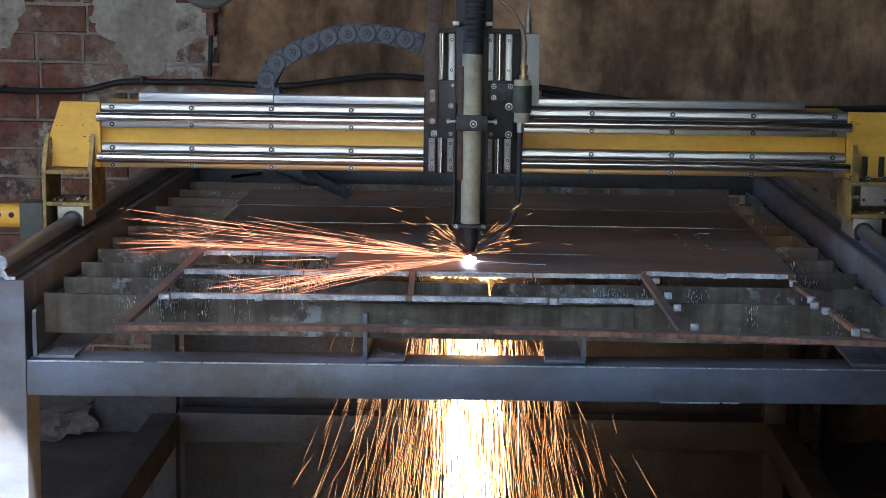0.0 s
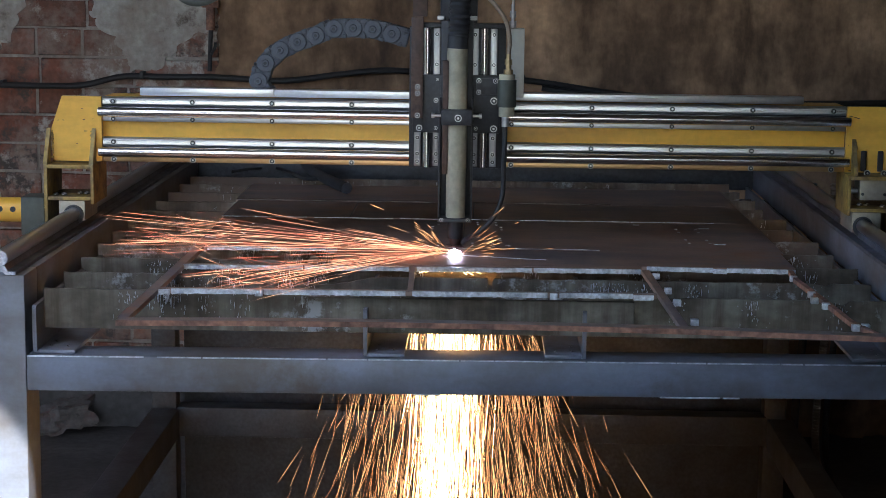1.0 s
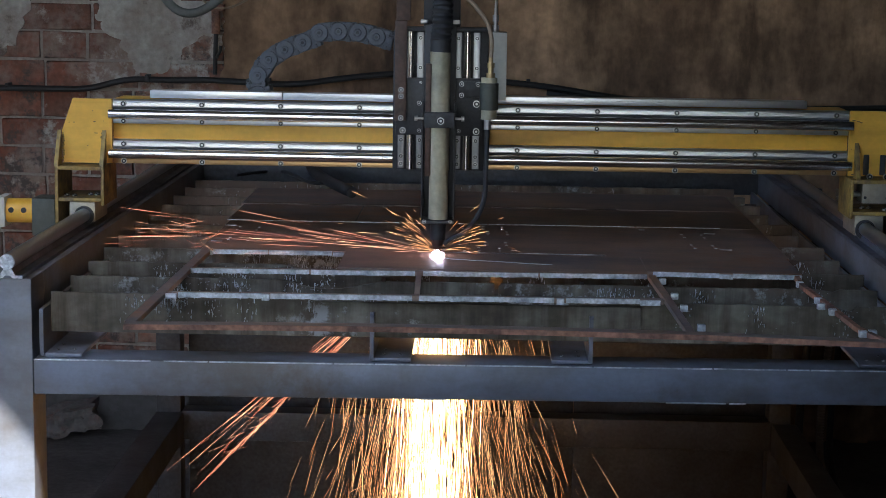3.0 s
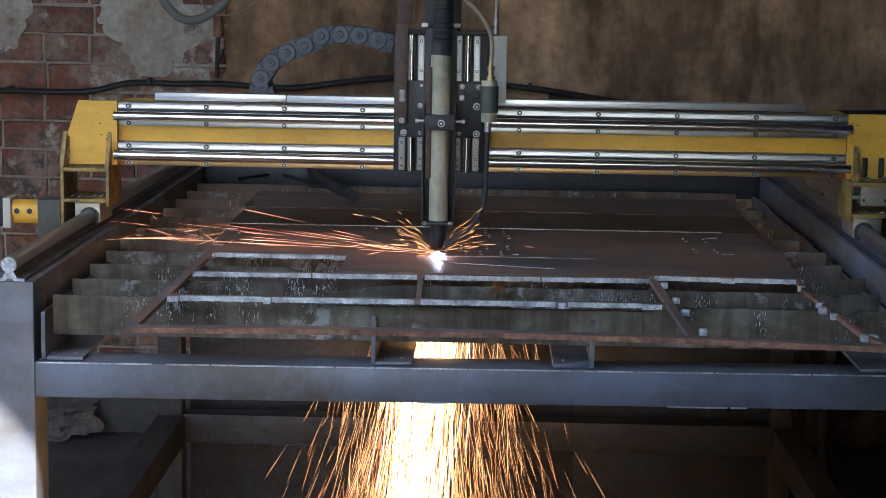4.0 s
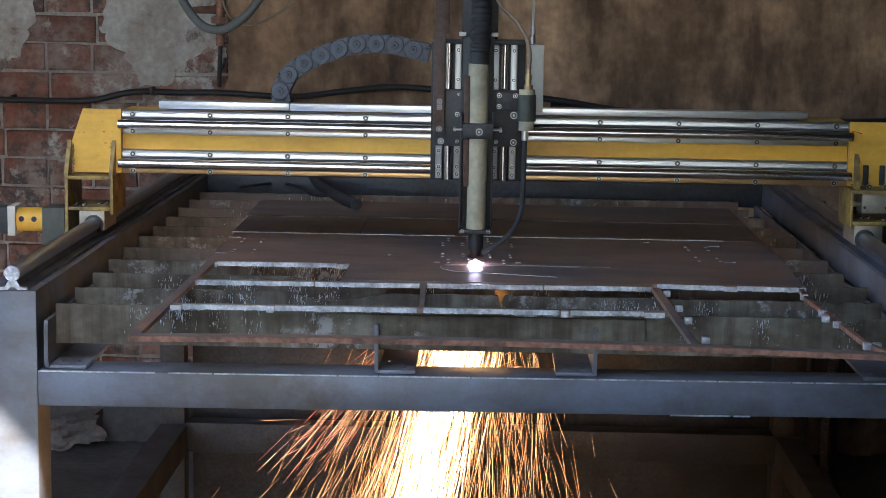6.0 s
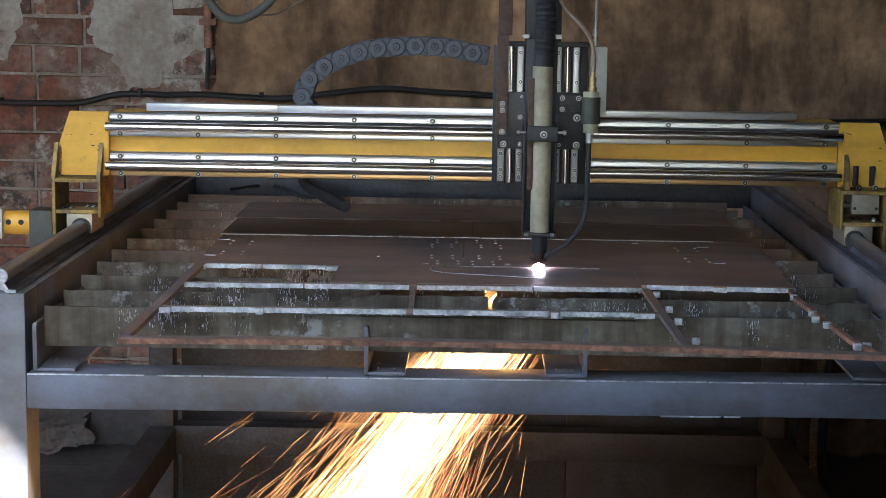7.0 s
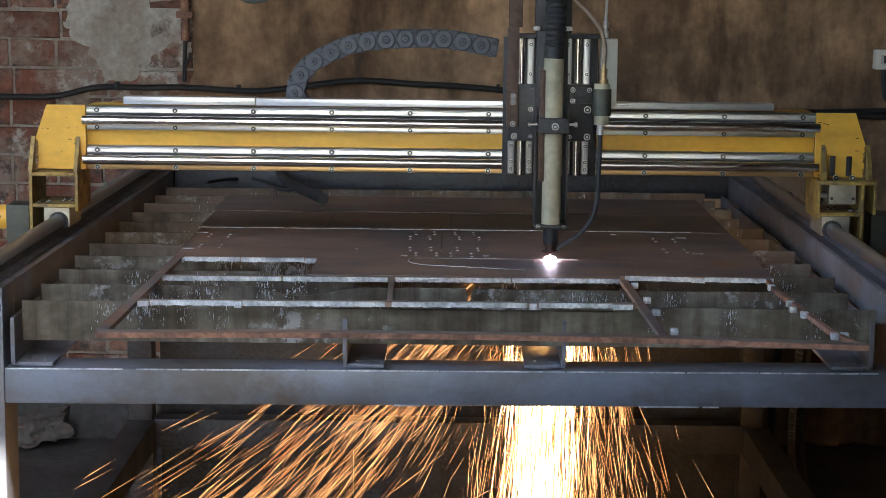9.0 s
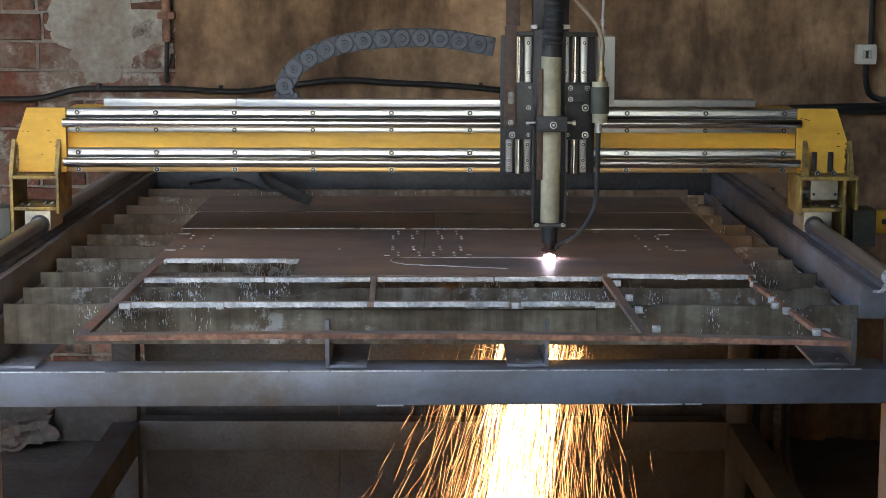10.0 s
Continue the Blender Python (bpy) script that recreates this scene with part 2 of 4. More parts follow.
# ---- mesh helpers ----
def box(bm, x0, x1, y0, y1, z0, z1, bevel=0.0):
    r = bmesh.ops.create_cube(bm, size=1.0)
    vs = r["verts"]
    bmesh.ops.scale(bm, vec=(x1 - x0, y1 - y0, z1 - z0), verts=vs)
    bmesh.ops.translate(bm, vec=((x0 + x1) / 2, (y0 + y1) / 2, (z0 + z1) / 2), verts=vs)
    if bevel:
        es = list({e for v in vs for e in v.link_edges})
        bmesh.ops.bevel(bm, geom=es, offset=bevel, segments=2, affect="EDGES", profile=0.6)
    return bm


def cyl(bm, a, b, r, r2=None, seg=20):
    a, b = Vector(a), Vector(b)
    d = b - a
    m = Matrix.Translation((a + b) / 2) @ d.to_track_quat("Z", "Y").to_matrix().to_4x4()
    bmesh.ops.create_cone(bm, cap_ends=True, segments=seg, radius1=r, radius2=r if r2 is None else r2, depth=d.length, matrix=m)
    return bm


def prism(bm, outline, y0, y1):
    """An upright plate: outline in x, z, from y0 to y1."""
    front = [bm.verts.new((x, y0, z)) for x, z in outline]
    back = [bm.verts.new((x, y1, z)) for x, z in outline]
    bm.faces.new(front)
    bm.faces.new(back[::-1])
    for i in range(len(outline)):
        j = (i + 1) % len(outline)
        bm.faces.new((front[j], front[i], back[i], back[j]))
    bmesh.ops.recalc_face_normals(bm, faces=bm.faces)
    return bm


def extrude_x(bm, profile, x0, x1):
    """A drawn section: profile in y, z, from x0 to x1."""
    a = [bm.verts.new((x0, y, z)) for y, z in profile]
    b = [bm.verts.new((x1, y, z)) for y, z in profile]
    bm.faces.new(a)
    bm.faces.new(b[::-1])
    for i in range(len(profile)):
        j = (i + 1) % len(profile)
        bm.faces.new((a[i], b[i], b[j], a[j]))
    bmesh.ops.recalc_face_normals(bm, faces=bm.faces)
    return bm


def smooth_line(pts, n=8):
    """A smooth curve through the points."""
    p = [Vector(q) for q in pts]
    p = [2 * p[0] - p[1], *p, 2 * p[-1] - p[-2]]
    out = []
    for i in range(1, len(p) - 2):
        for k in range(n):
            t = k / n
            out.append(0.5 * (2 * p[i] + (p[i + 1] - p[i - 1]) * t + (2 * p[i - 1] - 5 * p[i] + 4 * p[i + 1] - p[i + 2]) * t * t
                              + (3 * p[i] - p[i - 1] - 3 * p[i + 1] + p[i + 2]) * t ** 3))
    out.append(p[-2])
    return out


def hose(bm, pts, r, seg=10, n=8, rings=0.0, pitch=0.01):
    """A round hose along a smooth line; rings: depth of its corrugation."""
    line = smooth_line(pts, n)
    if rings:
        dense = []
        for a, b in zip(line, line[1:]):
            k = max(2, int((b - a).length / (pitch / 4)))
            dense += [a.lerp(b, i / k) for i in range(k)]
        line = dense
    ups, last, far = [], None, 0.0
    for i, p in enumerate(line):
        d = (line[min(i + 1, len(line) - 1)] - line[max(i - 1, 0)]).normalized()
        side = d.cross(Vector((0, 1, 0)))
        side = side.normalized() if side.length > 0.05 else Vector((1, 0, 0))
        up = side.cross(d).normalized()
        far += (p - line[i - 1]).length if i else 0
        rad = r + rings * math.sin(far / pitch * math.tau)
        ring = [bm.verts.new(p + rad * (math.cos(a) * side + math.sin(a) * up)) for a in (math.tau * k / seg for k in range(seg))]
        if last:
            for k in range(seg):
                bm.faces.new((last[k], last[(k + 1) % seg], ring[(k + 1) % seg], ring[k]))
        else:
            bm.faces.new(ring[::-1])
        last = ring
    bm.faces.new(last)
    bmesh.ops.recalc_face_normals(bm, faces=bm.faces)
    return bm


def mesh_of(name, bm, mat, smooth=True):
    me = bpy.data.meshes.new(name)
    bm.to_mesh(me)
    bm.free()
    me.materials.append(mat)
    if smooth:
        me.shade_smooth()
        me.set_sharp_from_angle(angle=radians(35))
    return me


def part(name, bm, mat, parent=None, label="", smooth=True):
    ob = new(name, mesh_of(name, bm, mat, smooth))
    if parent:
        ob.parent = parent
    return tagged(ob, label)


def thing(name, label, category, group="", kind="", at=(0, 0, 0)):
    ob = new(name)
    ob.empty_display_size = 0.05
    ob.location = at
    return tagged(ob, label, category, group, kind)


def B(*a):
    return box(bmesh.new(), *a)


def C(*a, **k):
    return cyl(bmesh.new(), *a, **k)


def bolt_mesh():
    """A socket-head screw facing -y, in a dark counterbore."""
    bm = bmesh.new()
    cyl(bm, (0, 0.004, 0), (0, -0.0005, 0), 0.0060, seg=16)
    n1 = len(bm.faces)
    cyl(bm, (0, 0.004, 0), (0, -0.0026, 0), 0.0046, seg=14)
    n2 = len(bm.faces)
    cyl(bm, (0, -0.0026, 0), (0, -0.0031, 0), 0.0022, seg=6)
    for i, f in enumerate(bm.faces):
        f.material_index = 0 if n1 <= i < n2 else 1
    me = mesh_of("bolt", bm, BOLT)
    me.materials.append(BLACK)
    return me


BOLT_MESH = bolt_mesh()


def bolt(parent, x, y, z, s=1.0, up=False):
    ob = new("bolt", BOLT_MESH)
    ob.parent = parent
    ob.location, ob.scale = (x, y, z), (s, s, s)
    if up:
        ob.rotation_euler = (radians(-90), 0, 0)
    return ob


# ---- the workshop ----
ROOF = 1.172        # where the added, unseen roof edge passes over the table's corner
def workshop():
    X0, X1, Y1, H = -2.3, 1.55, 5.02, 2.76
    tagged(part("floor", B(-400, 400, -400, Y1 + 0.3, -0.1, 0), FLOOR), "rough dark grey concrete workshop floor and yard", "floor", kind="structure")
    tagged(part("wall_north", B(X0 - 0.3, X1 + 0.3, Y1 + 0.012, Y1 + 0.3, 0, H), WALLMAT), "old stained brown-grey plaster wall behind the machine", "wall", kind="structure")
    Y0 = -4.5
    # unseen wall; its window opening is added to light the left side
    bm = prism(bmesh.new(), [(Y0, 0), (Y1, 0), (Y1, H), (2.5, H), (2.5, 1.2), (0.3, 1.2), (0.3, H), (Y0, H)], X0 - 0.3, X0)
    for v in bm.verts:
        v.co = (v.co.y, v.co.x, v.co.z)
    bmesh.ops.recalc_face_normals(bm, faces=bm.faces)
    box(bm, X0 - 0.3, X0, 0.3, 2.5, 2.5, H)
    tagged(part("wall_west", bm, PLASTER, smooth=False), "unseen plain side wall with a window opening added for light", "wall", kind="structure")
    # east wall, jamb and low wall: unseen, added to shade the right side
    tagged(part("wall_east", B(X1, X1 + 0.3, Y0, Y1, 0, H), UNSEEN_DARK), "unseen plain side wall, dark to keep the right in shade", "wall", kind="structure")
    tagged(part("wall_block_right", B(0.49, X1, 1.70, 1.95, 0, H), UNSEEN_DARK), "unseen jamb added to block light on the right", "wall", kind="structure")
    tagged(part("wall_block_low", B(-0.15, X1, 1.44, 1.58, 0, 0.75), UNSEEN_DARK), "unseen low wall added to block light from the front", "wall", kind="structure")
    # unseen wall behind the camera; the gateway is added to let in front light
    bm = prism(bmesh.new(), [(X0 - 0.3, 0), (-2.0, 0), (-2.0, 2.5), (0.6, 2.5), (0.6, 0), (X1 + 0.3, 0), (X1 + 0.3, H), (X0 - 0.3, H)], Y0 - 0.25, Y0)
    tagged(part("wall_south", bm, PLASTER, smooth=False), "unseen plaster wall with a gateway added for front light", "wall", kind="structure")
    # added unseen roof shapes light: open bay, inner edge askew over the table's corner
    edge = lambda x: ROOF - 0.78 * (x + 0.73)
    for outline in ([(X0 - 0.3, edge(X0 - 0.3)), (-0.42, edge(-0.42)), (-0.42, -0.4), (X0 - 0.3, -0.4), (X0 - 0.3, Y0), (X1 + 0.3, Y0), (X1 + 0.3, Y1 + 0.3), (X0 - 0.3, Y1 + 0.3)],):
        bm = prism(bmesh.new(), outline, -H - 0.15, -H)
        bmesh.ops.transform(bm, matrix=Matrix(((1, 0, 0, 0), (0, 0, 1, 0), (0, -1, 0, 0), (0, 0, 0, 1))), verts=bm.verts)
        bmesh.ops.recalc_face_normals(bm, faces=bm.faces)
        tagged(part("ceiling", bm, PLASTER, smooth=False), "unseen ceiling added with an open bay to shape light", "ceiling", kind="structure")


def ragged(outline, y0, y1, seed, step=0.009, rough=0.012):
    """A thin coat with a broken outline."""
    pts = []
    for (ax, az), (bx, bz) in zip(outline, outline[1:] + outline[:1]):
        n = max(1, int(math.hypot(bx - ax, bz - az) / step))
        for k in range(n):
            x, z = ax + (bx - ax) * k / n, az + (bz - az) * k / n
            pts.append(tuple(c + rough * (1.6 * noise.noise((x * 12, z * 12, seed + o)) + 0.9 * noise.noise((x * 45, z * 45, seed + o))) for c, o in ((x, 0), (z, 9.5))))
    return prism(bmesh.new(), pts, y0, y1)


def wall_things():
    """What the north wall carries: bare brick, plaster coats, cable, switch."""
    y = 5.02
    wall = bpy.data.objects["wall_north"]
    tagged(part("mortar_bed", B(-2.0, -0.60, y - 0.0115, y + 0.0115, 0, 1.75), MORTAR, wall, "pale crumbling mortar"))
    part("plinth", ragged([(-2.0, 0.0), (-0.73, 0.0), (-0.73, 0.16), (-2.0, 0.14)], y - 0.05, y - 0.0125, 8, 0.02, 0.006), FLOOR, wall, "dark cement plinth", smooth=False)
    rng = random.Random(17)
    shapes = {}
    for kind, ln in (("s", 0.247), ("h", 0.1165)):
        shapes[kind] = []
        for v in range(5):
            bm = B(-ln / 2, ln / 2, -0.012, 0.004, -0.0350, 0.0350, 0.003)
            for q in bm.verts:
                q.co += Vector((rng.uniform(-1, 1), rng.uniform(-0.8, 0.8), rng.uniform(-1, 1))) * 0.0026
            shapes[kind].append(mesh_of("brick", bm, BRICK))
    z, row = 0.04, 0
    while z < 1.72:
        kind, ln = (("s", 0.255), ("h", 0.125))[row % 2]
        x = -1.229 + 0.006 - 0.5 - (0.125 if row % 4 == 2 else 0.0)
        while x < -0.66:
            ob = new("brick", rng.choice(shapes[kind]))
            ob.parent = wall
            ob.location = (x + ln / 2, y - 0.005 + rng.uniform(-0.003, 0.002), z + rng.uniform(-0.002, 0.002))
            ob.rotation_euler = (0, rng.uniform(-0.012, 0.012), 0)
            x += ln
        z, row = z + 0.0785, row + 1
    # plaster coats over the brick
    part("plaster_coat", ragged([(-1.04, 1.75), (-1.06, 1.10), (-0.99, 1.04), (-0.95, 0.99), (-0.91, 0.985), (-0.87, 1.03), (-0.80, 1.08), (-0.72, 1.12), (-0.72, 1.75)], y - 0.0195, y - 0.004, 2, 0.006, 0.02), GREYCOAT, wall, "pale grey plaster remnant", smooth=False)
    part("plaster_coat", ragged([(-1.75, 1.75), (-1.75, 1.02), (-1.34, 1.03), (-1.28, 1.10), (-1.245, 1.20), (-1.25, 1.75)], y - 0.0195, y - 0.004, 4, 0.006, 0.02), GREYCOAT, wall, "pale grey plaster remnant", smooth=False)
    part("plaster_coat", ragged([(-0.72, 1.75), (-0.73, 1.0), (-0.70, 0.6), (-0.76, 0.3), (-0.72, 0.0), (1.545, 0.0), (1.545, 1.75)], y - 0.028, y - 0.0035, 6), WALLMAT, wall, "stained brown-grey plaster", smooth=False)
    part("plaster_coat", B(-0.66, 1.545, y - 0.030, y + 0.011, 1.76, 2.755), WALLMAT, wall)
    # cable along the wall, with clips
    c = thing("wall_cable", "slack black cable clipped along the old wall", "cable")
    line = [(-1.9, 0.93), (-1.52, 0.94), (-1.363, 0.945), (-1.20, 0.945), (-1.09, 0.948), (-0.98, 0.972), (-0.86, 0.972), (-0.745, 0.974), (-0.55, 0.967), (-0.40, 0.985), (-0.27, 0.998), (-0.13, 0.990), (0.0, 0.985), (0.15, 0.972), (0.34, 0.945), (0.52, 0.930), (0.714, 0.923), (0.95, 0.926), (1.2, 0.93), (1.38, 0.91), (1.52, 0.9)]
    part("cable", hose(bmesh.new(), [(x, y - 0.046 - 0.006 * math.sin(x * 9), z) for x, z in line], 0.0082, 10), CABLE, c)
    part("cable", hose(bmesh.new(), [(x, y - 0.05, z - 0.012 - 0.004 * math.sin(x * 6)) for x, z in line[13:]], 0.008, 10), CABLE, c)
    for x, z in ((-1.31, 0.947), (-0.93, 0.976), (-0.6, 0.972), (0.1, 0.98), (0.6, 0.93)):
        part("cable_clip", B(x - 0.005, x + 0.005, y - 0.055, y - 0.005, z - 0.008, z + 0.011, 0.002), RUBBER, c)
    # socket with its leads
    s = thing("wall_socket", "small ivory socket on the plaster wall", "socket")
    part("socket_box", B(1.105, 1.159, y - 0.065, y - 0.031, 1.043, 1.096, 0.005), SWITCH, s)
    part("socket_insert", B(1.120, 1.144, y - 0.0665, y - 0.064, 1.058, 1.082, 0.003), IVORY, s)
    part("socket_slot", B(1.128, 1.136, y - 0.068, y - 0.066, 1.060, 1.080, 0.001), BLACK, s)
    part("socket_lead", hose(bmesh.new(), [(1.146, y - 0.045, 1.09), (1.147, y - 0.043, 1.2), (1.15, y - 0.043, 1.4), (1.15, y - 0.043, 1.7)], 0.008, 10), RUBBER, s)
    part("socket_lead", hose(bmesh.new(), [(1.135, y - 0.045, 1.045), (1.136, y - 0.045, 1.0), (1.15, y - 0.045, 0.96), (1.2, y - 0.047, 0.945), (1.32, y - 0.047, 0.935)], 0.008, 10), RUBBER, s)
    # rusty pipe stub and old hook
    k = thing("wall_pipe", "rusty pipe stub on the wall above an old hook", "pipe")
    part("pipe", C((-0.742, y - 0.05, 1.10), (-0.742, y - 0.05, 1.7), 0.012, seg=16), RUST, k)
    part("pipe_clip", B(-0.765, -0.72, y - 0.06, y - 0.005, 1.16, 1.178, 0.002), RUST, k)
    part("conduit", hose(bmesh.new(), [(-0.742, y - 0.045, 1.11), (-0.744, y - 0.045, 1.06), (-0.747, y - 0.04, 0.99)], 0.006, 8), RUBBER, k)
    part("hook", hose(bmesh.new(), [(-0.742, y - 0.03, 1.035), (-0.738, y - 0.055, 1.04), (-0.729, y - 0.06, 1.055), (-0.728, y - 0.06, 1.068)], 0.004, 8), RUBBER, k)
    # rubble at the foot of the wall
    r = thing("brick_rubble", "broken mortar-caked bricks on the floor by the wall", "rubble")
    for x, yy, z, w, d, h, a, tilt in ((-1.16, 4.90, 0.043, 0.19, 0.10, 0.062, 12, -9), (-1.36, 4.90, 0.03, 0.14, 0.1, 0.06, -8, 0)):
        bm = bmesh.new()
        bmesh.ops.create_cube(bm, size=1.0)
        bmesh.ops.subdivide_edges(bm, edges=bm.edges, cuts=12, use_grid_fill=True)
        bmesh.ops.scale(bm, vec=(w, d, h), verts=bm.verts)
        for q in bm.verts:
            q.co += q.co.normalized() * (0.024 * noise.noise(q.co * 22 + Vector((x * 40, 0, 0))) + 0.014 * noise.noise(q.co * 60) + 0.006 * noise.noise(q.co * 140))
        bmesh.ops.transform(bm, matrix=pose(x, yy, z, 0, tilt, a), verts=bm.verts)
        for q in bm.verts:
            q.co.z = max(q.co.z, 0.0)
        part("rubble_piece", bm, RUBBLE, r)
    # hoses that hang behind the table
    hoses = ((0.767, RUBBER, 0.010, 0, "black rubber hose hanging behind the table"), (0.818, TANHOSE, 0.009, 0.0014, "braided hose hanging behind the table"), (0.842, RUBBER, 0.008, 0, "black rubber hose hanging behind the table"))
    for x, mat, rad, rings, label in hoses:
        h = part("hanging_pipe", hose(bmesh.new(), [(x + 0.012, 4.36, 0.78), (x + 0.01, 4.36, 0.5), (x - 0.006, 4.36, 0.28), (x - 0.004, 4.36, 0.12), (x + 0.03, 4.33, 0.02), (x + 0.1, 4.3, 0.012)], rad, 10, 8, rings, 0.007), mat)
        h.name = "hanging_hose"
        tagged(h, label, "hose", "hoses behind the table")


GREYCOAT = scabbed(smeared(material("grey_plaster", (0.432, 0.405, 0.365), 0.92, 0, 0.25, 7, 60, 0.5, (0.297, 0.257, 0.216), 0.53), (0.270, 0.216, 0.182)), (0.12, 0.09, 0.075), 14.0, 0.29, 0.36)
RUBBLE = material("rubble", (0.11, 0.105, 0.105), 0.95, 0, 0.3, 14, 70, 0.6, (0.14, 0.065, 0.05), 0.62)
workshop()
wall_things()


# ---- the cutting table ----
LX, RX = -0.716, 0.657          # the two bed rails
FRONT, REAR, BED = 2.687, 4.17, 4.40


def askew(bm):
    """Turns a piece of the table's front with the beam, whose right end lies further back."""
    for v in bm.verts:
        v.co.y += 0.026 * (v.co.x + 0.681)
    return bm


def cutting_table():
    t = thing("cutting_table", "blue-grey welded steel tube frame of a plasma cutting table", "machine table")
    for x0, x1 in ((-0.767, -0.681), (0.634, 0.714)):
        f0, f1 = (x0, x1) if x0 < 0 else (0.672, 0.752)
        part("leg", B(f0, f1, FRONT, FRONT + 0.08, 0, 0.819, 0.004), STEEL, t)
        # rear leg and side stretcher: shade under the table put into their colour
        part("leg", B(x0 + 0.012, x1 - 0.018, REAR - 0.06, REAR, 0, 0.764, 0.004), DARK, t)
        part("side_beam", B(x0, x1, FRONT + 0.0805, BED, 0.764, 0.819, 0.004), STEEL, t)
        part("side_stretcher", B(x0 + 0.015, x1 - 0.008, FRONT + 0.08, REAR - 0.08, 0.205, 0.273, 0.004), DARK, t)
    part("front_beam", askew(B(-0.681, 0.672, FRONT, FRONT + 0.08, 0.643, 0.697, 0.004)), STEEL, t, "blue-grey tube with bare bright scratched edges")
    # rear cross members: darker than the front beam, shade put into the colour
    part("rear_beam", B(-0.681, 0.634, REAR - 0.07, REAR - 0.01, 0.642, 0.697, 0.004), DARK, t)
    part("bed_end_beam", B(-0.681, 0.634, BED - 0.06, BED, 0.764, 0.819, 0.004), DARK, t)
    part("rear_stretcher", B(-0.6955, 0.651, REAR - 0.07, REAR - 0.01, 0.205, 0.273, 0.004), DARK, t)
    # slat-bearing angles with rounded front corners
    for x, s in ((-0.672, 1), (-0.177, 1), (0.158, -1), (0.622, -1)):
        bm = bmesh.new()
        k = 0.026 * (x + 0.681)
        y0, y1 = FRONT + 0.006 + k, BED - 0.065
        side = [(y0 + 0.012, 0.698), (y0 + 0.005, 0.700), (y0 + 0.001, 0.706), (y0, 0.713), (y0, 0.768), (y0 + 0.003, 0.772), (y1, 0.772), (y1, 0.698)]
        extrude_x(bm, side, min(x, x + s * 0.006), max(x, x + s * 0.006))
        box(bm, min(x + s * 0.006, x + s * 0.062), max(x + s * 0.006, x + s * 0.062), FRONT + 0.012 + k, FRONT + 0.20, 0.698, 0.704, 0.002)
        box(bm, min(x + s * 0.006, x + s * 0.03), max(x + s * 0.006, x + s * 0.03), FRONT + 0.20, BED - 0.065, 0.698, 0.704, 0.002)
        a = part("support_angle", bm, STEEL, t)
        for dx, dy in ((0.02, 0.04), (0.045, 0.04), (0.02, 0.075)):
            bolt(a, x + s * dx, FRONT + dy + k, 0.7045, 0.45, True)
    # bright worn arrises and scratches of the front beam
    rng = random.Random(4)
    bm = bmesh.new()
    x = -0.68
    while x < 0.62:
        w = rng.uniform(0.02, 0.16)
        box(bm, x, min(x + w, 0.63), FRONT - 0.0008, FRONT + 0.002, 0.6955, 0.6974)
        x += w + rng.choice((0.001, 0.002, 0.003, 0.02))
    for a, b in ((0.27, 0.36), (0.365, 0.39), (-0.1, -0.06)):
        box(bm, a, b, FRONT - 0.001, FRONT + 0.002, 0.6425, 0.6445)
    part("worn_edge", askew(bm), CUT, t, "bright bare metal edge")
    return t


def bed_rail(x):
    """A round shaft on a flanged aluminium foot, along the bed."""
    r = thing("bed_rail", "round steel shaft rail on a flanged foot along the table side", "linear rail", "bed rails")
    z = 0.819
    bm = bmesh.new()
    prism(bm, [(x - 0.0225, z), (x + 0.0225, z), (x + 0.0225, z + 0.005), (x + 0.009, z + 0.006), (x + 0.006, z + 0.015), (x - 0.006, z + 0.015), (x - 0.009, z + 0.006), (x - 0.0225, z + 0.005)], FRONT, BED)
    part("rail_foot", bm, FOOT, r, smooth=False)
    bm = bmesh.new()
    prism(bm, [(x - 0.0225, z + 0.0005), (x - 0.008, z + 0.0005), (x - 0.0035, z + 0.0045), (x + 0.0035, z + 0.0045), (x + 0.008, z + 0.0005), (x + 0.0225, z + 0.0005), (x + 0.0225, z + 0.004), (x + 0.0115, z + 0.0048),
               (x + 0.0065, z + 0.014), (x - 0.0065, z + 0.014), (x - 0.0115, z + 0.0048), (x - 0.0225, z + 0.004)], FRONT - 0.003, FRONT - 0.0005)
    part("foot_end", bm, SPATTER, r, "bare sawn end face", smooth=False)
    part("shaft_end", C((x, FRONT - 0.006, z + 0.0255), (x, FRONT - 0.0042, z + 0.0255), 0.0112, seg=24), SPATTER, r, "bare sawn end face")
    part("shaft", C((x, FRONT - 0.004, z + 0.0255), (x, BED, z + 0.0255), 0.0118, seg=24), CHROMEY, r)
    for i in range(12):
        for s in (-0.016, 0.016):
            bolt(r, x + s, 2.743 + 0.135 * i, z + 0.0035, 0.6, True)
    return r


